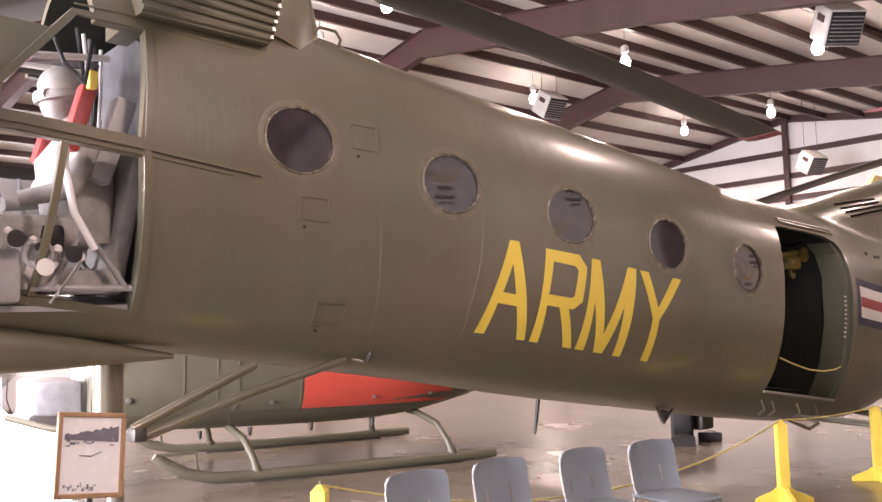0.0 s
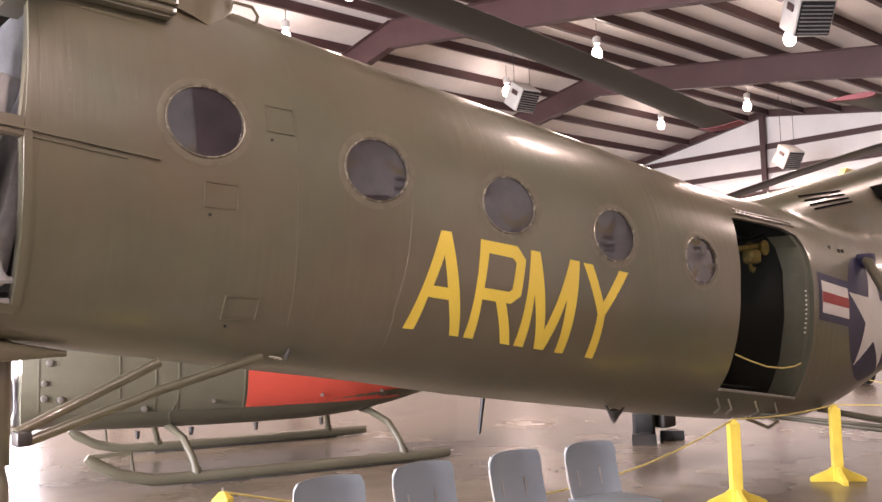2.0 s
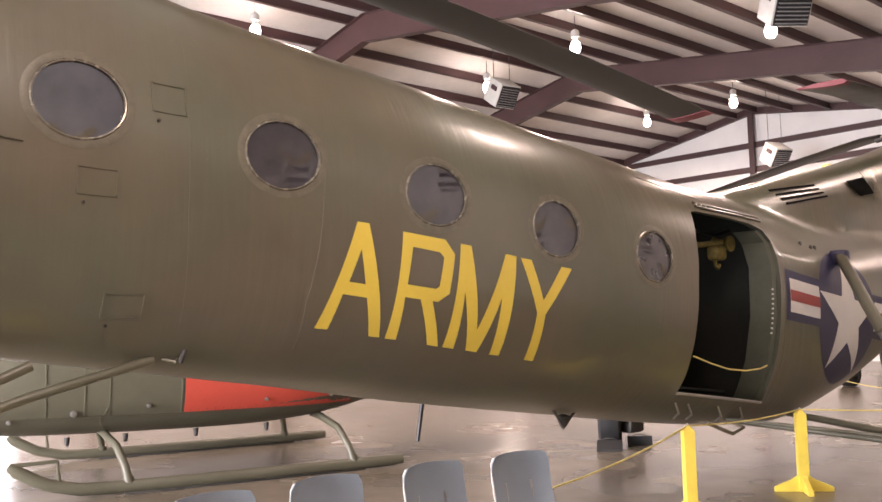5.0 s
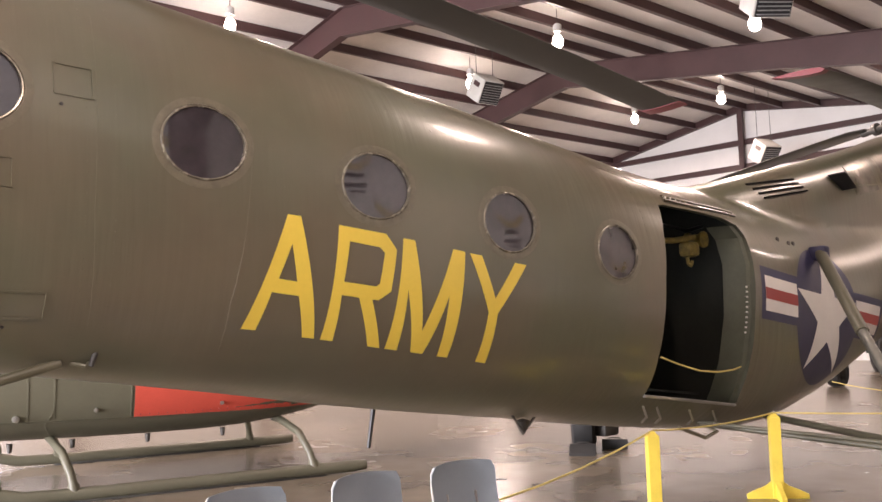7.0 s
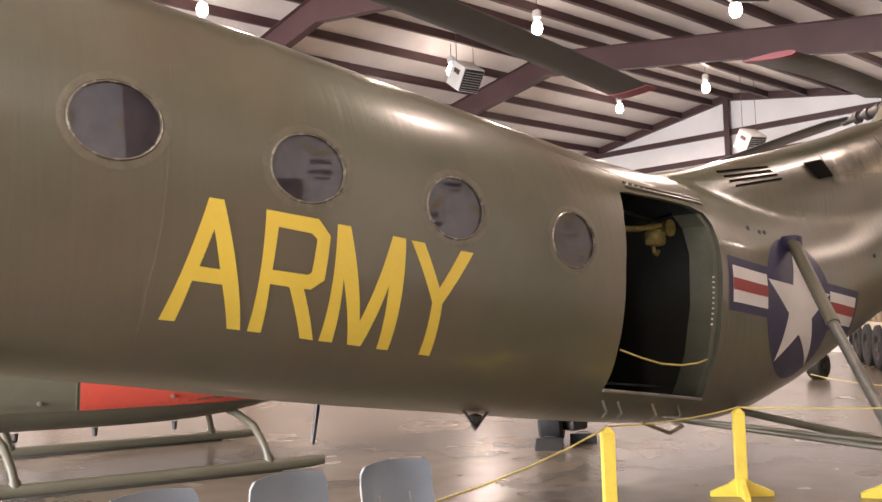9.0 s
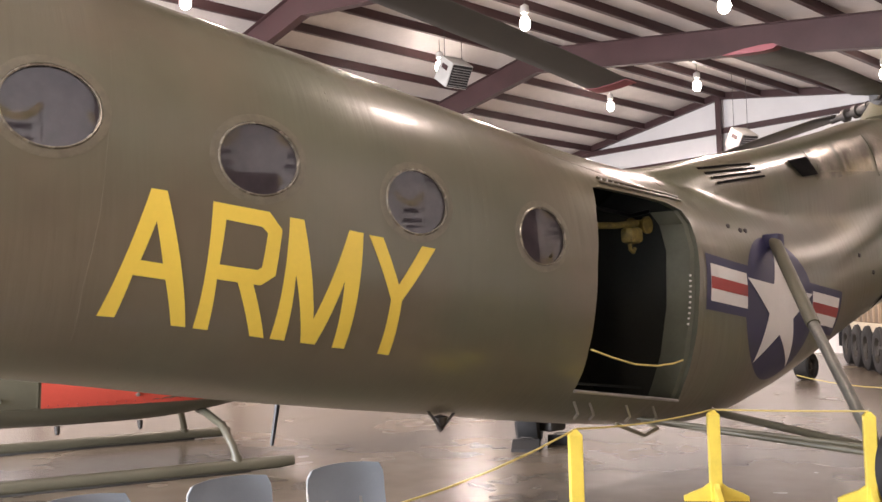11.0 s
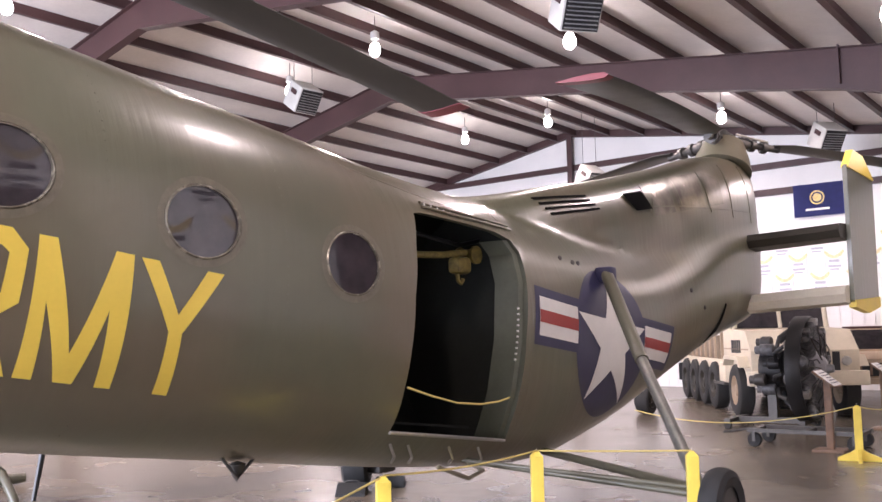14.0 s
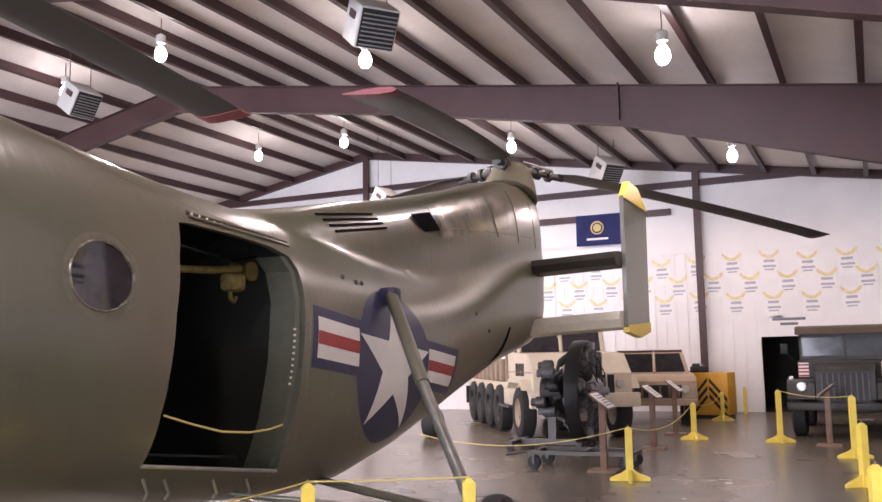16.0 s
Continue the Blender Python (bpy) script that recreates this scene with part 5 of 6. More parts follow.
rope((14.6, 2.88, 0.66), (20.45, 3.12, 0.67), 0.2)
rope((20.45, 3.12, 0.67), (25.6, 3.36, 0.67), 0.15)
rope((14.6, 2.88, 0.66), (15.9, 6.5, 0.4), 0.2)
rope((20.27, 1.6, 0.91), (18.02, 0.36, 0.91), 0.06)


# framed picture on a stand
PHOTO_WHITE = material("glossy_white_print", (0.88, 0.87, 0.87), 0.25, vary=0.03, scale=20, bump=0)
stand = empty("picture_stand", (0.868, 3.3, 0), "framed black and white photograph on a slim stand", "picture")
m = pose(0, 0, 1.165, -8, 6, 0)
part("photograph", boxed(-0.115, -0.004, -0.145, 0.115, 0.004, 0.145, m=m), PHOTO_WHITE, stand, "pale photograph", smooth=False)
for a in ((-0.134, -0.162, -0.115, 0.162), (0.115, -0.162, 0.134, 0.162), (-0.134, 0.145, 0.134, 0.164), (-0.134, -0.164, 0.134, -0.145)):
    part("picture_frame", boxed(a[0], -0.012, a[1], a[2], 0.01, a[3], m=m, bevel=0.004), FRAME_WOOD, stand, "light wooden frame", smooth=False)
random.seed(9)
hill = [(-0.105, 0.058), (0.105, 0.05)] + [(0.105 - 0.0105 * k, 0.112 - 0.0018 * k + random.uniform(-0.006, 0.006)) for k in range(21)]
part("photo_print", prism(hill, -0.0065, -0.0045, m), INK, stand, "dark printed hillside", smooth=False)
part("photo_print", prism([(-0.045, -0.004), (0.0, -0.008), (0.04, 0.01), (0.042, 0.014), (0.0, -0.003), (-0.045, 0.0)], -0.0065, -0.0045, m), INK, stand, "dark printed aircraft", smooth=False)
for k in range(14):
    z0 = -0.138 + random.uniform(0, 0.02)
    part("photo_print", boxed(-0.1 + k * 0.009, -0.0065, z0, -0.094 + k * 0.009, -0.0045, z0 + random.uniform(0.006, 0.02), m=m), (INK, FAINT_INK)[k % 2], stand, smooth=False)
for k in range(12):
    x0, z0 = random.uniform(-0.1, 0.08), random.uniform(0.03, 0.055)
    part("photo_print", boxed(x0, -0.0065, z0, x0 + random.uniform(0.008, 0.022), -0.0045, z0 + random.uniform(0.004, 0.012), m=m), (INK, FAINT_INK)[k % 2], stand, smooth=False)
part("stand_pole", tubed([(0, 0.02, 0.02), (0, 0.02, 1.05)], 0.014, 10), DARK_STEEL, stand)
part("stand_base", spun([(0, 0), (0.16, 0), (0.16, 0.012), (0.03, 0.03), (0, 0.03)]), DARK_STEEL, stand)

# ---- vehicles and exhibits at the far end ----
def wheel_on(parent, x, y, r, w, rim=SAND, axis="y"):
    m = pose(x, y, r, 90, 0, 0 if axis == "y" else 90)
    prof = [(r * 0.55, -w * 0.45), (r * 0.85, -w * 0.5), (r * 0.97, -w * 0.4)]
    t = part("wheel", spun(prof + [(r, -w * 0.2), (r * 0.985, 0), (r, w * 0.2), (r * 0.97, w * 0.4), (r * 0.85, w * 0.5), (r * 0.55, w * 0.45)], m, 32), RUBBER, parent)
    part("rim", spun([(0, -w * 0.3), (r * 0.2, -w * 0.42), (r * 0.25, -w * 0.2), (r * 0.5, -w * 0.22), (r * 0.56, -w * 0.46), (r * 0.58, 0), (r * 0.56, w * 0.46), (r * 0.5, w * 0.22), (r * 0.25, w * 0.2), (r * 0.2, w * 0.42), (0, w * 0.3)], m, 20), rim, t)
    return t


def field_truck():
    e = empty("field_truck", (21.2, 0.52, 0), "dark olive canvas-topped military field truck", "truck")
    part("bumper", boxed(-0.25, -1.0, 0.52, -0.1, 1.0, 0.66, bevel=0.02), OLIVE_TRUCK, e)
    part("chassis", boxed(-0.1, -0.45, 0.5, 4.4, 0.45, 0.68), BLACK, e, smooth=False)
    hood = prism([(0.0, 0.7), (0.0, 1.22), (0.25, 1.3), (1.35, 1.36), (1.35, 0.7)], -0.5, 0.5)
    part("bonnet", hood, OLIVE_TRUCK, e)
    g = part("radiator_guard", boxed(-0.03, -0.42, 0.68, 0.0, 0.42, 1.2), BLACK, e, smooth=False)
    for i in range(9):
        part("guard_bar", boxed(-0.05, -0.4 + i * 0.098, 0.7, -0.03, -0.375 + i * 0.098, 1.18), DARK_STEEL, g, smooth=False)
    for s in (-1, 1):
        fender = prism([(-0.05, 0.72), (0.0, 1.0), (0.25, 1.08), (1.0, 1.06), (1.3, 0.85), (1.3, 0.6), (1.15, 0.6), (1.05, 0.88), (0.25, 0.9), (0.05, 0.7)], s * 0.52, s * 1.0)
        part("fender", fender, OLIVE_TRUCK, e)
        part("headlight", spun([(0, -0.05), (0.08, -0.04), (0.095, 0.0), (0.09, 0.06), (0, 0.08)], pose(-0.03, s * 0.74, 0.94, 0, 90, 0), 18), STEEL, e, "round headlight")
        part("marker_light", spun([(0, -0.03), (0.04, -0.02), (0.04, 0.04), (0, 0.05)], pose(0.02, s * 0.92, 1.1, 0, 90, 0), 12), STEEL, e)
        wheel_on(e, 0.6, s * 0.84, 0.43, 0.26, OLIVE_TRUCK)
        wheel_on(e, 3.3, s * 0.84, 0.43, 0.26, OLIVE_TRUCK)
        part("door", boxed(1.4, s * 0.86 - 0.03, 0.72, 2.35, s * 0.86 + 0.03, 1.4, bevel=0.02), OLIVE_TRUCK, e)
        part("mirror_arm", tubed([(1.4, s * 0.88, 1.35), (1.35, s * 1.12, 1.6)], 0.012, 6), BLACK, e)
        part("mirror", boxed(1.32, s * 1.12 - 0.07, 1.55, 1.35, s * 1.12 + 0.07, 1.75, bevel=0.01), BLACK, e)
        fl = part("pennant", boxed(0.15, s * 0.7 - 0.09, 1.12, 0.16, s * 0.7 + 0.09, 1.38), WHITE_MARK, e, "small red and white striped flag", smooth=False)
        for k in range(4):
            part("stripe", boxed(0.143, s * 0.7 - 0.09, 1.13 + k * 0.065, 0.149, s * 0.7 + 0.09, 1.16 + k * 0.065), RED_MARK, fl, smooth=False)
    part("cowl", boxed(1.35, -0.86, 0.7, 1.45, 0.86, 1.42, bevel=0.02), OLIVE_TRUCK, e)
    w = part("windshield_frame", boxed(1.36, -0.84, 1.42, 1.4, 0.84, 1.5), OLIVE_TRUCK, e, smooth=False)
    for a in ((-0.84, 1.5, -0.78, 1.9), (-0.03, 1.5, 0.03, 1.9), (0.78, 1.5, 0.84, 1.9), (-0.84, 1.86, 0.84, 1.93)):
        part("frame_bar", boxed(1.36, a[0], a[1], 1.4, a[2], a[3]), OLIVE_TRUCK, w, smooth=False)
    for s in (-1, 1):
        part("windshield", boxed(1.375, min(s * 0.03, s * 0.78), 1.5, 1.385, max(s * 0.03, s * 0.78), 1.86), SHIELD, w, "pale reflecting windscreen pane", smooth=False)
    top = prism([(1.2, 1.93), (1.3, 2.06), (1.6, 2.1), (4.2, 2.12), (4.4, 2.0), (4.4, 1.0), (2.4, 1.0), (2.3, 1.93)], -0.9, 0.9)
    part("canvas_top", top, CANVAS, e, "faded brown canvas top")
    part("cargo_bed", boxed(2.4, -0.95, 0.7, 4.5, 0.95, 1.25, bevel=0.02), OLIVE_TRUCK, e)
    part("cab_floor", boxed(1.35, -0.84, 0.66, 2.4, 0.84, 0.72), BLACK, e, smooth=False)
    return e


SHIELD = material("windscreen_glass", (0.06, 0.065, 0.07), 0.1, vary=0.3, scale=3, fine=8, bump=0, spec=0.4)
CANVAS = material("faded_canvas", (0.1, 0.072, 0.05), 0.9, vary=0.2, scale=5, fine=80, bump=0.05)
field_truck()


def estate_car():
    e = empty("utility_car", (23.75, 4.62, 0), "tan military utility car with dark windows", "car", rz=13)
    lower = prism([(-0.1, 0.55), (0.0, 0.98), (0.12, 1.06), (1.35, 1.12), (3.8, 1.12), (3.9, 0.6), (3.75, 0.45), (0.1, 0.45)], -1.0, 1.0)
    part("body", lower, SAND, e)
    cab = bmesh.new()
    lo = [cab.verts.new(p) for p in ((1.3, -0.92, 1.12), (1.3, 0.92, 1.12), (3.8, 0.92, 1.12), (3.8, -0.92, 1.12))]
    hi = [cab.verts.new(p) for p in ((1.75, -0.78, 1.66), (1.75, 0.78, 1.66), (3.7, 0.8, 1.68), (3.7, -0.8, 1.68))]
    cab.faces.new(lo[::-1])
    cab.faces.new(hi)
    for i in range(4):
        cab.faces.new((lo[i], lo[(i + 1) % 4], hi[(i + 1) % 4], hi[i]))
    part("cabin", cab, SAND, e, smooth=False)
    def pane(pts):
        bm = bmesh.new()
        bm.faces.new([bm.verts.new(p) for p in pts])
        bmesh.ops.solidify(bm, geom=bm.faces[:], thickness=0.008)
        part("window", bm, TINT, e, "dark car window", smooth=False)

    pane([(1.33, -0.82, 1.17), (1.33, 0.82, 1.17), (1.70, 0.72, 1.61), (1.70, -0.72, 1.61)])
    for s in (-1, 1):
        for a, b, c, d in ((1.55, 2.35, 2.35, 1.9), (2.45, 3.6, 3.55, 2.45)):
            pane([(a, s * 0.915, 1.17), (b, s * 0.915, 1.17), (c, s * 0.815, 1.6), (d, s * 0.815, 1.6)])
    for s in (-1, 1):
        part("headlight", spun([(0, -0.03), (0.08, -0.02), (0.09, 0.03), (0, 0.04)], pose(-0.06, s * 0.75, 0.8, 0, 90, 0), 16), STEEL, e)
        wheel_on(e, 0.75, s * 0.85, 0.38, 0.25)
        wheel_on(e, 3.1, s * 0.85, 0.38, 0.25)
        part("wheel_arch", tubed([(0.3, s * 1.005, 0.5), (0.42, s * 1.005, 0.76), (0.75, s * 1.005, 0.88), (1.08, s * 1.005, 0.76), (1.2, s * 1.005, 0.5)], 0.03, 8), SAND, e)
    part("grille", boxed(-0.12, -0.66, 0.62, -0.05, 0.66, 0.9), BLACK, e, smooth=False)
    for i in range(7):
        part("grille_bar", boxed(-0.135, -0.62 + i * 0.2, 0.64, -0.115, -0.57 + i * 0.2, 0.88), WOOD, e, smooth=False)
    part("screen_post", tubed([(1.31, -0.1, 1.16), (1.7, -0.1, 1.64)], 0.035, 8), SAND, e)
    for s in (-1, 1):
        part("mirror", boxed(1.45, s * 1.08 - 0.09, 1.2, 1.5, s * 1.08 + 0.09, 1.36, bevel=0.02), BLACK, e)
        part("mirror_arm", tubed([(1.5, s * 0.9, 1.15), (1.48, s * 1.05, 1.26)], 0.012, 6), BLACK, e)
    part("roof_edge", tubed([(1.73, -0.78, 1.67), (1.73, 0.78, 1.67)], 0.025, 8), MAROON, e, "dark red edge over the windscreen")
    part("bumper", boxed(-0.25, -1.0, 0.45, -0.1, 1.0, 0.58, bevel=0.02), SAND, e)
    part("brown_band", boxed(0.0, -1.012, 0.62, 2.2, -1.0, 0.8), WOOD, e, smooth=False)
    return e


estate_car()


def heavy_truck():
    e = empty("heavy_truck", (19.95, 5.15, 0), "pale sand multi-axle military truck", "truck", rz=33)
    part("chassis", boxed(0.0, -0.5, 0.6, 7.1, 0.5, 0.85), BLACK, e, smooth=False)
    part("front_body", prism([(-0.3, 0.75), (-0.3, 1.25), (0.1, 1.62), (2.0, 1.7), (2.0, 0.85), (1.2, 0.75)], -0.95, 0.95), SAND_BRIGHT, e)
    part("deck", boxed(2.0, -1.0, 0.85, 7.2, 1.0, 1.05, bevel=0.02), SAND_BRIGHT, e)
    part("load_box", boxed(2.62, -0.95, 1.05, 7.1, 0.95, 1.55, bevel=0.03), LOAD, e, "brown load body")
    for i in range(8):
        part("box_rib", boxed(2.75 + i * 0.55, 0.95, 1.07, 2.83 + i * 0.55, 0.985, 1.53), SAND, e, smooth=False)
    part("mud_flap", boxed(6.75, 0.78, 0.42, 6.78, 1.12, 0.86), BLACK, e, smooth=False)
    part("bumper", boxed(-0.5, -1.05, 0.62, -0.3, 1.05, 0.88, bevel=0.02), SAND_BRIGHT, e)
    part("grille", boxed(-0.33, -0.6, 0.86, -0.29, 0.6, 1.22), BLACK, e, smooth=False)
    for s in (-1, 1):
        for x in (0.55, 2.6, 3.75, 4.9, 6.05):
            wheel_on(e, x, s * 0.95, 0.5, 0.3, SAND if x < 1 else OLIVE_TRUCK)
        part("fender", prism([(-0.2, 0.95), (0.0, 1.15), (1.1, 1.15), (1.3, 0.95), (1.2, 0.95), (1.05, 1.08), (0.05, 1.08), (-0.1, 0.95)], s * 0.78, s * 1.15), SAND_BRIGHT, e)
        part("headlight", spun([(0, -0.03), (0.08, -0.02), (0.09, 0.03), (0, 0.04)], pose(-0.33, s * 0.72, 1.05, 0, 90, 0), 14), STEEL, e)
        part("side_step", boxed(1.4, min(s * 0.8, s * 1.1), 0.55, 2.4, max(s * 0.8, s * 1.1), 0.6), DARK_STEEL, e, smooth=False)
    for i in range(7):
        part("grille_bar", boxed(-0.35, -0.46 + i * 0.15, 0.92, -0.33, -0.43 + i * 0.15, 1.23), SAND_BRIGHT, e, smooth=False)
    for i in range(5):
        part("louvre", boxed(0.5 + i * 0.16, 0.951, 1.2, 0.58 + i * 0.16, 0.965, 1.45), BLACK, e, smooth=False)
    part("cab_roof", boxed(1.3, -0.92, 2.3, 2.6, 0.92, 2.36, bevel=0.02), SAND_BRIGHT, e)
    part("cab_back", boxed(2.5, -0.9, 1.05, 2.58, 0.9, 2.3), SAND, e, smooth=False)
    for s in (-1, 1):
        part("cab_post", tubed([(1.2, s * 0.88, 1.66), (1.36, s * 0.88, 2.3)], 0.05, 8), SAND_BRIGHT, e)
        part("cab_post", tubed([(1.95, s * 0.88, 1.66), (1.95, s * 0.88, 2.3)], 0.04, 8), SAND_BRIGHT, e)
        part("cab_window", boxed(1.4, s * 0.88 - 0.01, 1.7, 2.5, s * 0.88 + 0.01, 2.3), TINT, e, "dark cab window", smooth=False)
    part("cab_post", tubed([(1.2, 0, 1.66), (1.36, 0, 2.3)], 0.04, 8), SAND_BRIGHT, e)
    part("windscreen", boxed(-0.01, -0.86, 0.0, 0.01, 0.86, 0.62, m=pose(1.22, 0, 1.68, 0, 14, 0)), TINT, e, "dark split windscreen", smooth=False)
    part("hood_line", boxed(-0.1, -0.96, 1.26, 1.9, 0.96, 1.29), SAND, e, smooth=False)
    part("tow_hook", tubed([(-0.5, 0.6, 0.7), (-0.62, 0.6, 0.68), (-0.62, 0.6, 0.6), (-0.52, 0.6, 0.58)], 0.025, 8), DARK_STEEL, e)
    part("side_tank", boxed(1.5, 0.7, 0.6, 2.1, 1.05, 1.0, bevel=0.04), SAND_BRIGHT, e)
    part("exhaust_pipe", tubed([(2.1, 0.8, 0.9), (2.1, 0.8, 1.9)], 0.05, 10), DARK_STEEL, e)
    part("tarp_roll", tubed([(2.75, -0.8, 1.67), (2.75, 0.8, 1.67)], 0.12, 12), OLIVE_TRUCK, e)
    part("crate", boxed(2.95, -0.6, 1.55, 3.7, 0.5, 1.85, bevel=0.02), WOOD, e)
    return e


heavy_truck()


def radial_engine():
    e = empty("radial_engine", (18.15, 4.5, 0), "black and grey radial aircraft engine on a steel stand", "engine", rz=92)
    c = 0.98
    part("crankcase", spun([(0, -0.3), (0.3, -0.28), (0.34, -0.1), (0.34, 0.12), (0.24, 0.2), (0.16, 0.3), (0.08, 0.32), (0.06, 0.42), (0, 0.42)], pose(0, 0, c, 0, -90, 0), 24), GRAPHITE, e)
    part("baffle", spun([(0.3, 0.02), (0.8, 0.02), (0.83, 0.05), (0.8, 0.06), (0.3, 0.05), (0.3, 0.02)], pose(0, 0, c, 0, 90, 0), 36), GRAPHITE, e, "grey cooling baffle")
    for k in range(18):
        a = math.pi * k / 9
        back = 0.14 * (k % 2)
        prof = [(0, 0.28), (0.1, 0.28)]
        for i in range(9):
            r = 0.32 + i * 0.037
            prof += [(0.13, r), (0.13, r + 0.014), (0.1, r + 0.016), (0.1, r + 0.035)]
        prof += [(0.12, 0.66), (0.1, 0.76), (0, 0.78)]
        m = pose(back - 0.08, 0, c) @ Matrix.Rotation(a, 4, "X")
        cyl = part("cylinder", spun(prof, m, 14), ENGINE, e)
        part("rocker_box", boxed(-0.12, -0.06, 0.7, 0.1, 0.06, 0.82, m=m, bevel=0.015), ENGINE if k % 3 else STEEL, cyl)
        part("push_rod", tubed([m @ Vector((-0.2, 0.03, 0.22)), m @ Vector((-0.13, 0.05, 0.7))], 0.012, 6), DARK_STEEL, cyl)
        part("ignition_lead", tubed([m @ Vector((-0.18, -0.05, 0.24)), m @ Vector((-0.2, -0.08, 0.45)), m @ Vector((-0.12, -0.04, 0.6))], 0.01, 6), BLACK, cyl)
    part("cowl_ring", spun([(0.8, -0.1), (0.84, -0.11), (0.86, -0.08), (0.86, 0.12), (0.83, 0.12), (0.83, -0.08), (0.8, -0.1)], pose(0, 0, c, 0, 90, 0), 36), BLACK, e, "narrow black cowl ring")
    part("accessory_case", spun([(0, -0.2), (0.3, -0.2), (0.34, 0.05), (0.28, 0.16), (0, 0.18)], pose(0.55, 0, c, 0, 90, 0), 18), BLACK, e)
    for k in range(9):
        a = math.tau * k / 9 + 0.3
        far, long = 0.3 + 0.07 * (k % 3), 0.16 + 0.05 * (k % 2)
        can = pose(0.36 + 0.1 * (k % 3), far * math.cos(a), c + far * math.sin(a), 0, 90, 0)
        part("accessory", spun([(0, 0), (0.09, 0), (0.1, 0.02), (0.1, long), (0.07, long + 0.03), (0.07, long + 0.09), (0, long + 0.1)], can, 14), (BLACK, ENGINE, DARK_STEEL)[k % 3], e)
        part("intake_pipe", tubed([(0.42, far * math.cos(a), c + far * math.sin(a)), (0.36, 0.56 * math.cos(a + 0.2), c + 0.56 * math.sin(a + 0.2)), (0.2, 0.66 * math.cos(a + 0.3), c + 0.66 * math.sin(a + 0.3))], 0.035, 8), DARK_STEEL if k % 2 else BLACK, e)
    part("stand_post", boxed(0.5, -0.07, 0.16, 0.64, 0.07, c - 0.25), DARK_STEEL, e, smooth=False)
    part("stand_foot", boxed(-0.1, -0.05, 0.08, 1.3, 0.05, 0.17), DARK_STEEL, e, smooth=False)
    for x in (0.0, 1.2):
        part("stand_foot", boxed(x - 0.05, -0.5, 0.1, x + 0.05, 0.5, 0.16), DARK_STEEL, e, smooth=False)
        for s in (-1, 1):
            part("castor", spun([(0, -0.03), (0.06, -0.03), (0.06, 0.03), (0, 0.03)], pose(x, s * 0.45, 0.06, 90, 0, 0), 14), RUBBER, e)
    return e


radial_engine()


def low_dolly(x, y, rz):
    e = empty("low_dolly", (x, y, 0), "low dark steel dolly on rubber castors", "dolly", rz=rz)
    for s in (-1, 1):
        part("rail", boxed(-0.75, s * 0.3 - 0.03, 0.2, 0.75, s * 0.3 + 0.03, 0.25), DARK_STEEL, e, smooth=False)
        for x2 in (-0.65, 0.65):
            part("castor", spun([(0.02, -0.035), (0.09, -0.04), (0.1, -0.02), (0.1, 0.02), (0.09, 0.04), (0.02, 0.035)], pose(x2, s * 0.33, 0.1, 90, 0, 0), 18), RUBBER, e)
            part("fork", boxed(x2 - 0.02, s * 0.33 - 0.06, 0.08, x2 + 0.02, s * 0.33 - 0.045, 0.21), DARK_STEEL, e, smooth=False)
    for x2 in (-0.7, 0.0, 0.7):
        part("cross_bar", boxed(x2 - 0.03, -0.3, 0.195, x2 + 0.03, 0.3, 0.24), DARK_STEEL, e, smooth=False)
    part("tow_bar", tubed([(-0.75, 0, 0.22), (-1.2, 0, 0.15)], 0.02, 8), DARK_STEEL, e)
    return e


low_dolly(15.75, 3.8, -88)
spare = empty("aircraft_wheel", (19.6, 8.1, 0), "black aircraft wheel standing on the floor", "wheel")
wheel_on(spare, 0, 0, 0.28, 0.3, DARK_STEEL)


def reading_board(x, y, h, rz):
    e = empty("reading_board", (x, y, 0), "tilted white information board on a brown wooden post", "sign", "information boards", rz)
    part("post", boxed(-0.045, -0.045, 0.02, 0.045, 0.045, h - 0.06, bevel=0.006), WOOD, e)
    part("foot", boxed(-0.2, -0.2, 0.0, 0.2, 0.2, 0.03, bevel=0.006), WOOD, e)
    m = pose(0, 0, h - 0.05, 0, -38, 0)
    b = part("board", boxed(-0.17, -0.26, -0.012, 0.17, 0.26, 0.012, m=m, bevel=0.004), WOOD, e)
    part("sheet", boxed(-0.155, -0.245, 0.013, 0.155, 0.245, 0.017, m=m), PAPER, b, "white printed sheet", smooth=False)
    for i in range(5):
        part("text_bar", boxed(-0.11 + i * 0.05, -0.2, 0.0185, -0.095 + i * 0.05, 0.2 - 0.06 * (i % 3), 0.0205, m=m), INK, b, smooth=False)
    return e


for x, y, h, a in ((15.4, 3.43, 1.0, 94), (18.6, 3.46, 1.0, 92), (21.5, 3.66, 1.0, 92), (19.9, 0.78, 0.98, -94)):
    reading_board(x, y, h, a)


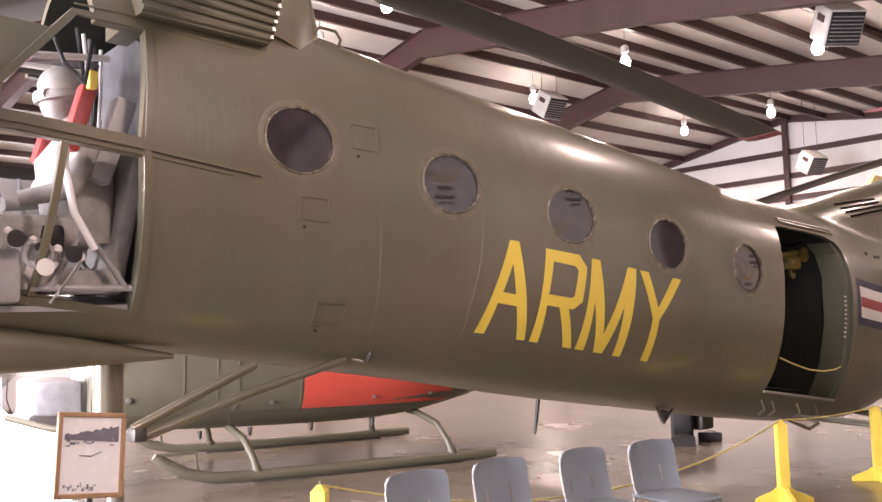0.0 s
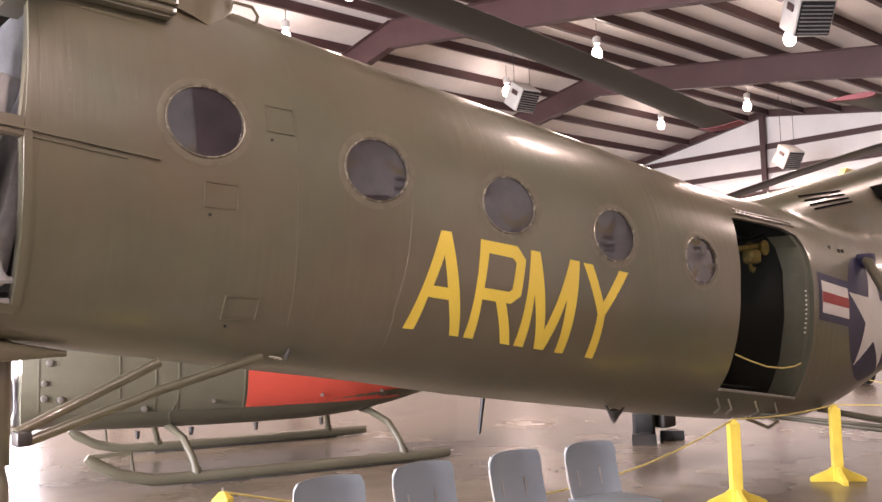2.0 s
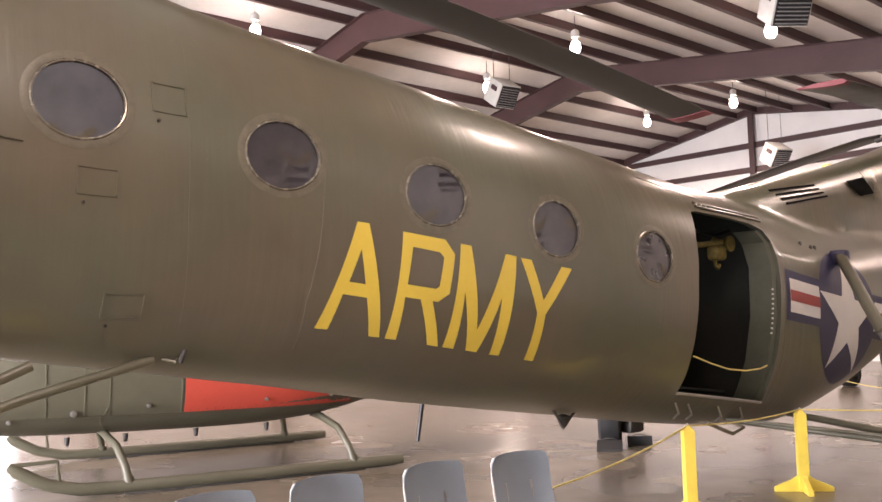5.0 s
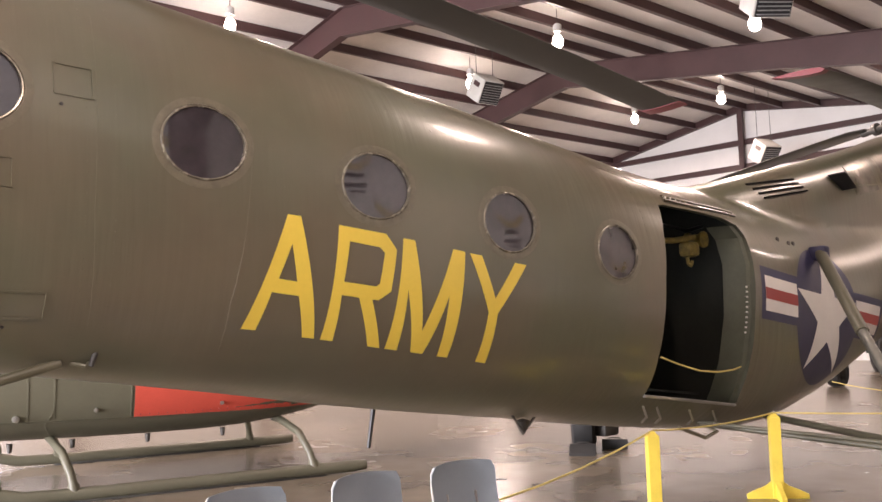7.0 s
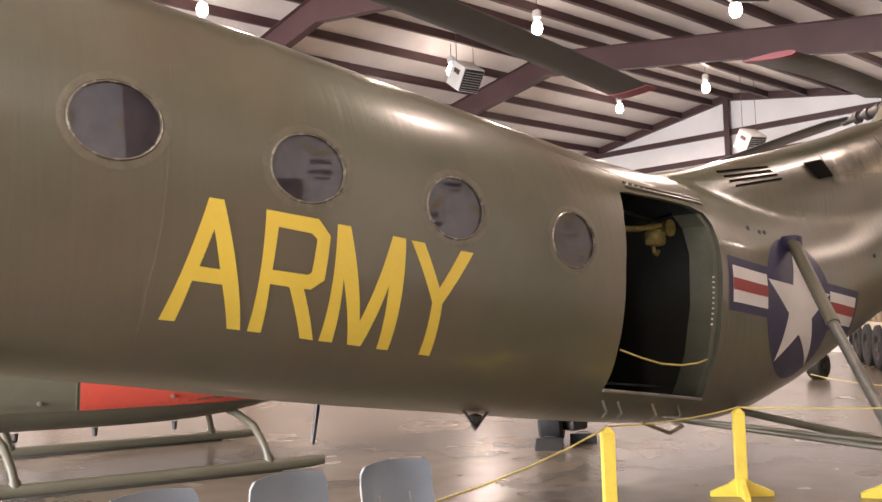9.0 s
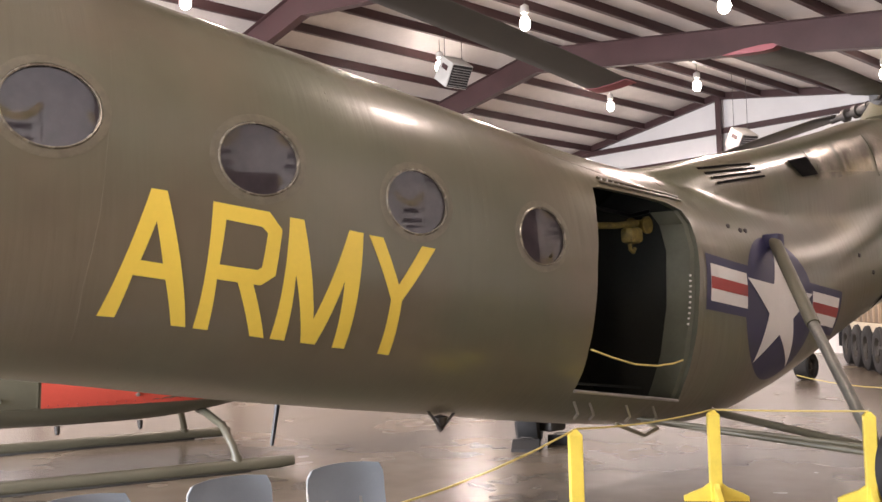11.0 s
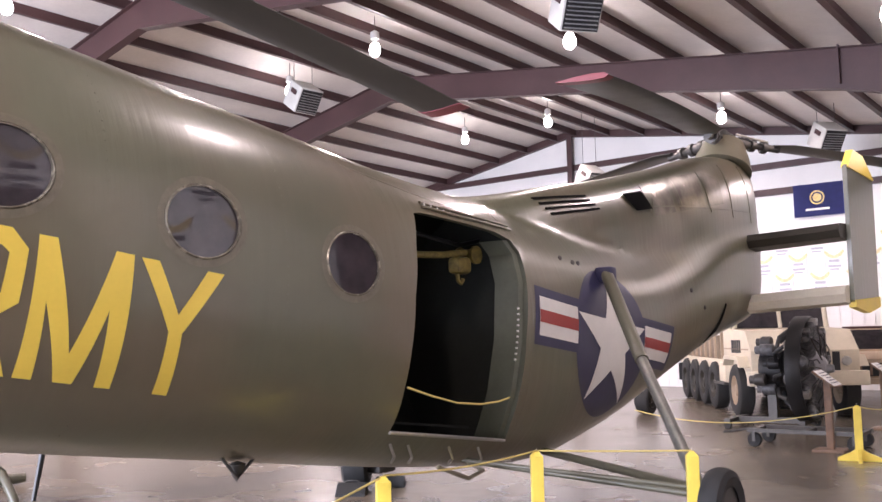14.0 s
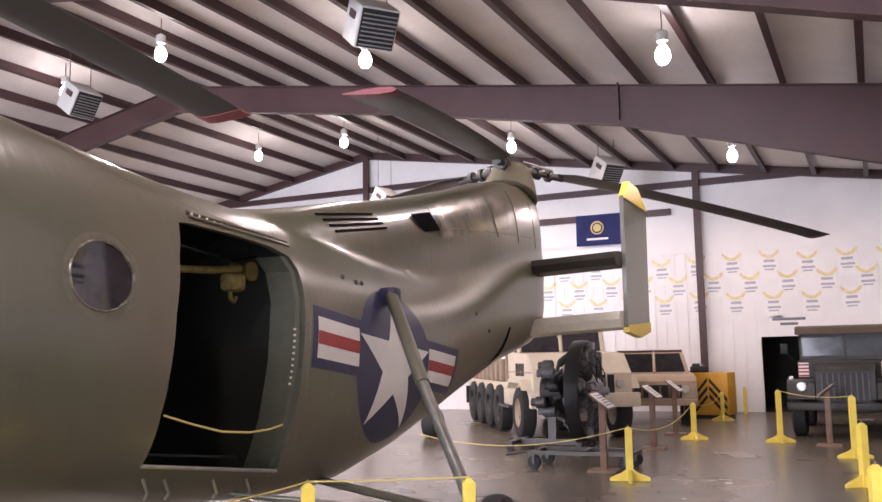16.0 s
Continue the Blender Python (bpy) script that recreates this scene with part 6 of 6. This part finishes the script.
def striped_cabinet():
    e = empty("striped_cabinet", (26.3, 3.78, 0), "yellow steel cabinet with black hazard stripes", "cabinet", rz=-8)
    part("casing", boxed(0, -0.48, 0.08, 0.7, 0.48, 1.12, bevel=0.02), CABINET_YELLOW, e)
    for s in (-1, 1):
        for k in range(3):
            o = 0.2 * k
            part("stripe", prism([(s * (0.02), 1.0 - o), (s * 0.45, 0.5 - o), (s * 0.45, 0.4 - o), (s * 0.02, 0.9 - o)], -0.006, -0.002, Matrix(((0, 1, 0, 0), (1, 0, 0, 0), (0, 0, 1, 0), (0, 0, 0, 1)))), BLACK, e, "black diagonal stripe", smooth=False)
    part("foot_rail", boxed(0.04, -0.45, 0.0, 0.66, 0.45, 0.08), BLACK, e, smooth=False)
    part("door_handle", boxed(-0.03, 0.0, 0.55, -0.005, 0.03, 0.7), STEEL, e, smooth=False)
    return e


striped_cabinet()
box_top = empty("tool_box", (26.6, 4.03, 1.12), "small dark tool box on top of the cabinet", "tool box")
part("case", boxed(-0.15, -0.2, 0.0, 0.15, 0.2, 0.16, bevel=0.02), BLACK, box_top)
part("handle", tubed([(0, -0.1, 0.16), (0, -0.1, 0.2), (0, 0.1, 0.2), (0, 0.1, 0.16)], 0.01, 6), STEEL, box_top)


# posters on the gable wall and along the side wall
def poster(ink, gold):
    e = empty("poster", (0, 0, 0), "white poster with a gold eagle and lines of print", "poster", "posters on the walls")
    part("sheet", boxed(-0.006, -0.23, -0.4, 0.0, 0.23, 0.32), PAPER, e, smooth=False)
    for s in (-1, 1):
        part("eagle_wing", prism([(0.0, 0.2), (s * 0.1, 0.24), (s * 0.24, 0.36), (s * 0.27, 0.3), (s * 0.2, 0.2), (s * 0.08, 0.13), (0.0, 0.12)], -0.012, -0.007, Matrix(((0, 1, 0, 0), (1, 0, 0, 0), (0, 0, 1, 0), (0, 0, 0, 1)))), gold, e, "gold printed wing", smooth=False)
    part("text_bar", boxed(-0.01, -0.14, 0.02, -0.007, 0.14, 0.09), ink, e, smooth=False)
    part("text_bar", boxed(-0.01, -0.18, -0.12, -0.007, 0.16, -0.06), ink, e, smooth=False)
    part("text_bar", boxed(-0.01, -0.12, -0.2, -0.007, 0.13, -0.16), ink, e, smooth=False)
    return e


first = poster(FAINT_INK, PALE_GOLD)
random.seed(4)
n = 0
for row, (z, off) in enumerate(((3.98, 3.4), (3.45, 2.95), (2.92, 3.35))):
    for k in range(-5, 7):
        y = off + k * 0.97
        if y < -1.2:
            continue
        at = pose(GABLE - 0.024, y, z + random.uniform(-0.05, 0.05), random.uniform(-1.5, 1.5), 0, 0)
        if n == 0:
            first.matrix_world = at
        else:
            copy_thing(first, at)
        n += 1
inked = poster(DARK_INK, GOLD_PRINT)
n = 0
for row, (z, off) in enumerate(((4.55, 3.4), (3.85, 3.9), (3.15, 3.5), (2.45, 4.0), (1.75, 3.6))):
    for k in range(15):
        at = pose(off + k * 1.0, SOUTH + 0.006, z + random.uniform(-0.06, 0.06), 0, random.uniform(-2, 2), -90)
        if n == 0:
            inked.matrix_world = at
        else:
            copy_thing(inked, at)
        n += 1
notice = empty("door_notice", (GABLE - 0.024, 2.02, 2.42), "white notice over the doorway with two lines of print", "sign")
part("sheet", boxed(-0.006, -0.5, -0.17, 0.0, 0.5, 0.17), PAPER, notice, smooth=False)
for z, w in ((0.06, 0.42), (-0.07, 0.22)):
    part("text_bar", boxed(-0.01, -w, z - 0.035, -0.007, w, z + 0.035), INK, notice, smooth=False)

flag = empty("wall_flag", (GABLE - 0.16, 7.14, 5.28), "blue state flag with a gold seal hung on the gable wall", "flag")
cloth = bmesh.new()
rows = [[cloth.verts.new((0.02 * math.sin(i * 0.9), -0.75 + i * 0.1, -0.46 + j * 0.115)) for j in range(9)] for i in range(15)]
for a, b in zip(rows, rows[1:]):
    for j in range(8):
        cloth.faces.new((a[j], a[j + 1], b[j + 1], b[j]))
bmesh.ops.solidify(cloth, geom=cloth.faces[:], thickness=0.006)
part("cloth", cloth, FLAG_BLUE, flag)
part("seal_ring", spun([(0.16, -0.004), (0.2, -0.004), (0.2, 0.004), (0.16, 0.004), (0.16, -0.004)], pose(-0.03, 0.0, 0.06, 0, 90, 0), 24), GOLD_PRINT, flag, "pale gold ring")
part("seal", spun([(0, -0.004), (0.12, -0.004), (0.12, 0.004), (0, 0.004)], pose(-0.03, 0.0, 0.06, 0, 90, 0), 20), GOLD_PRINT, flag, "gold seal")
part("text_bar", boxed(-0.03, -0.32, -0.3, -0.026, 0.32, -0.24), PAPER, flag, smooth=False)
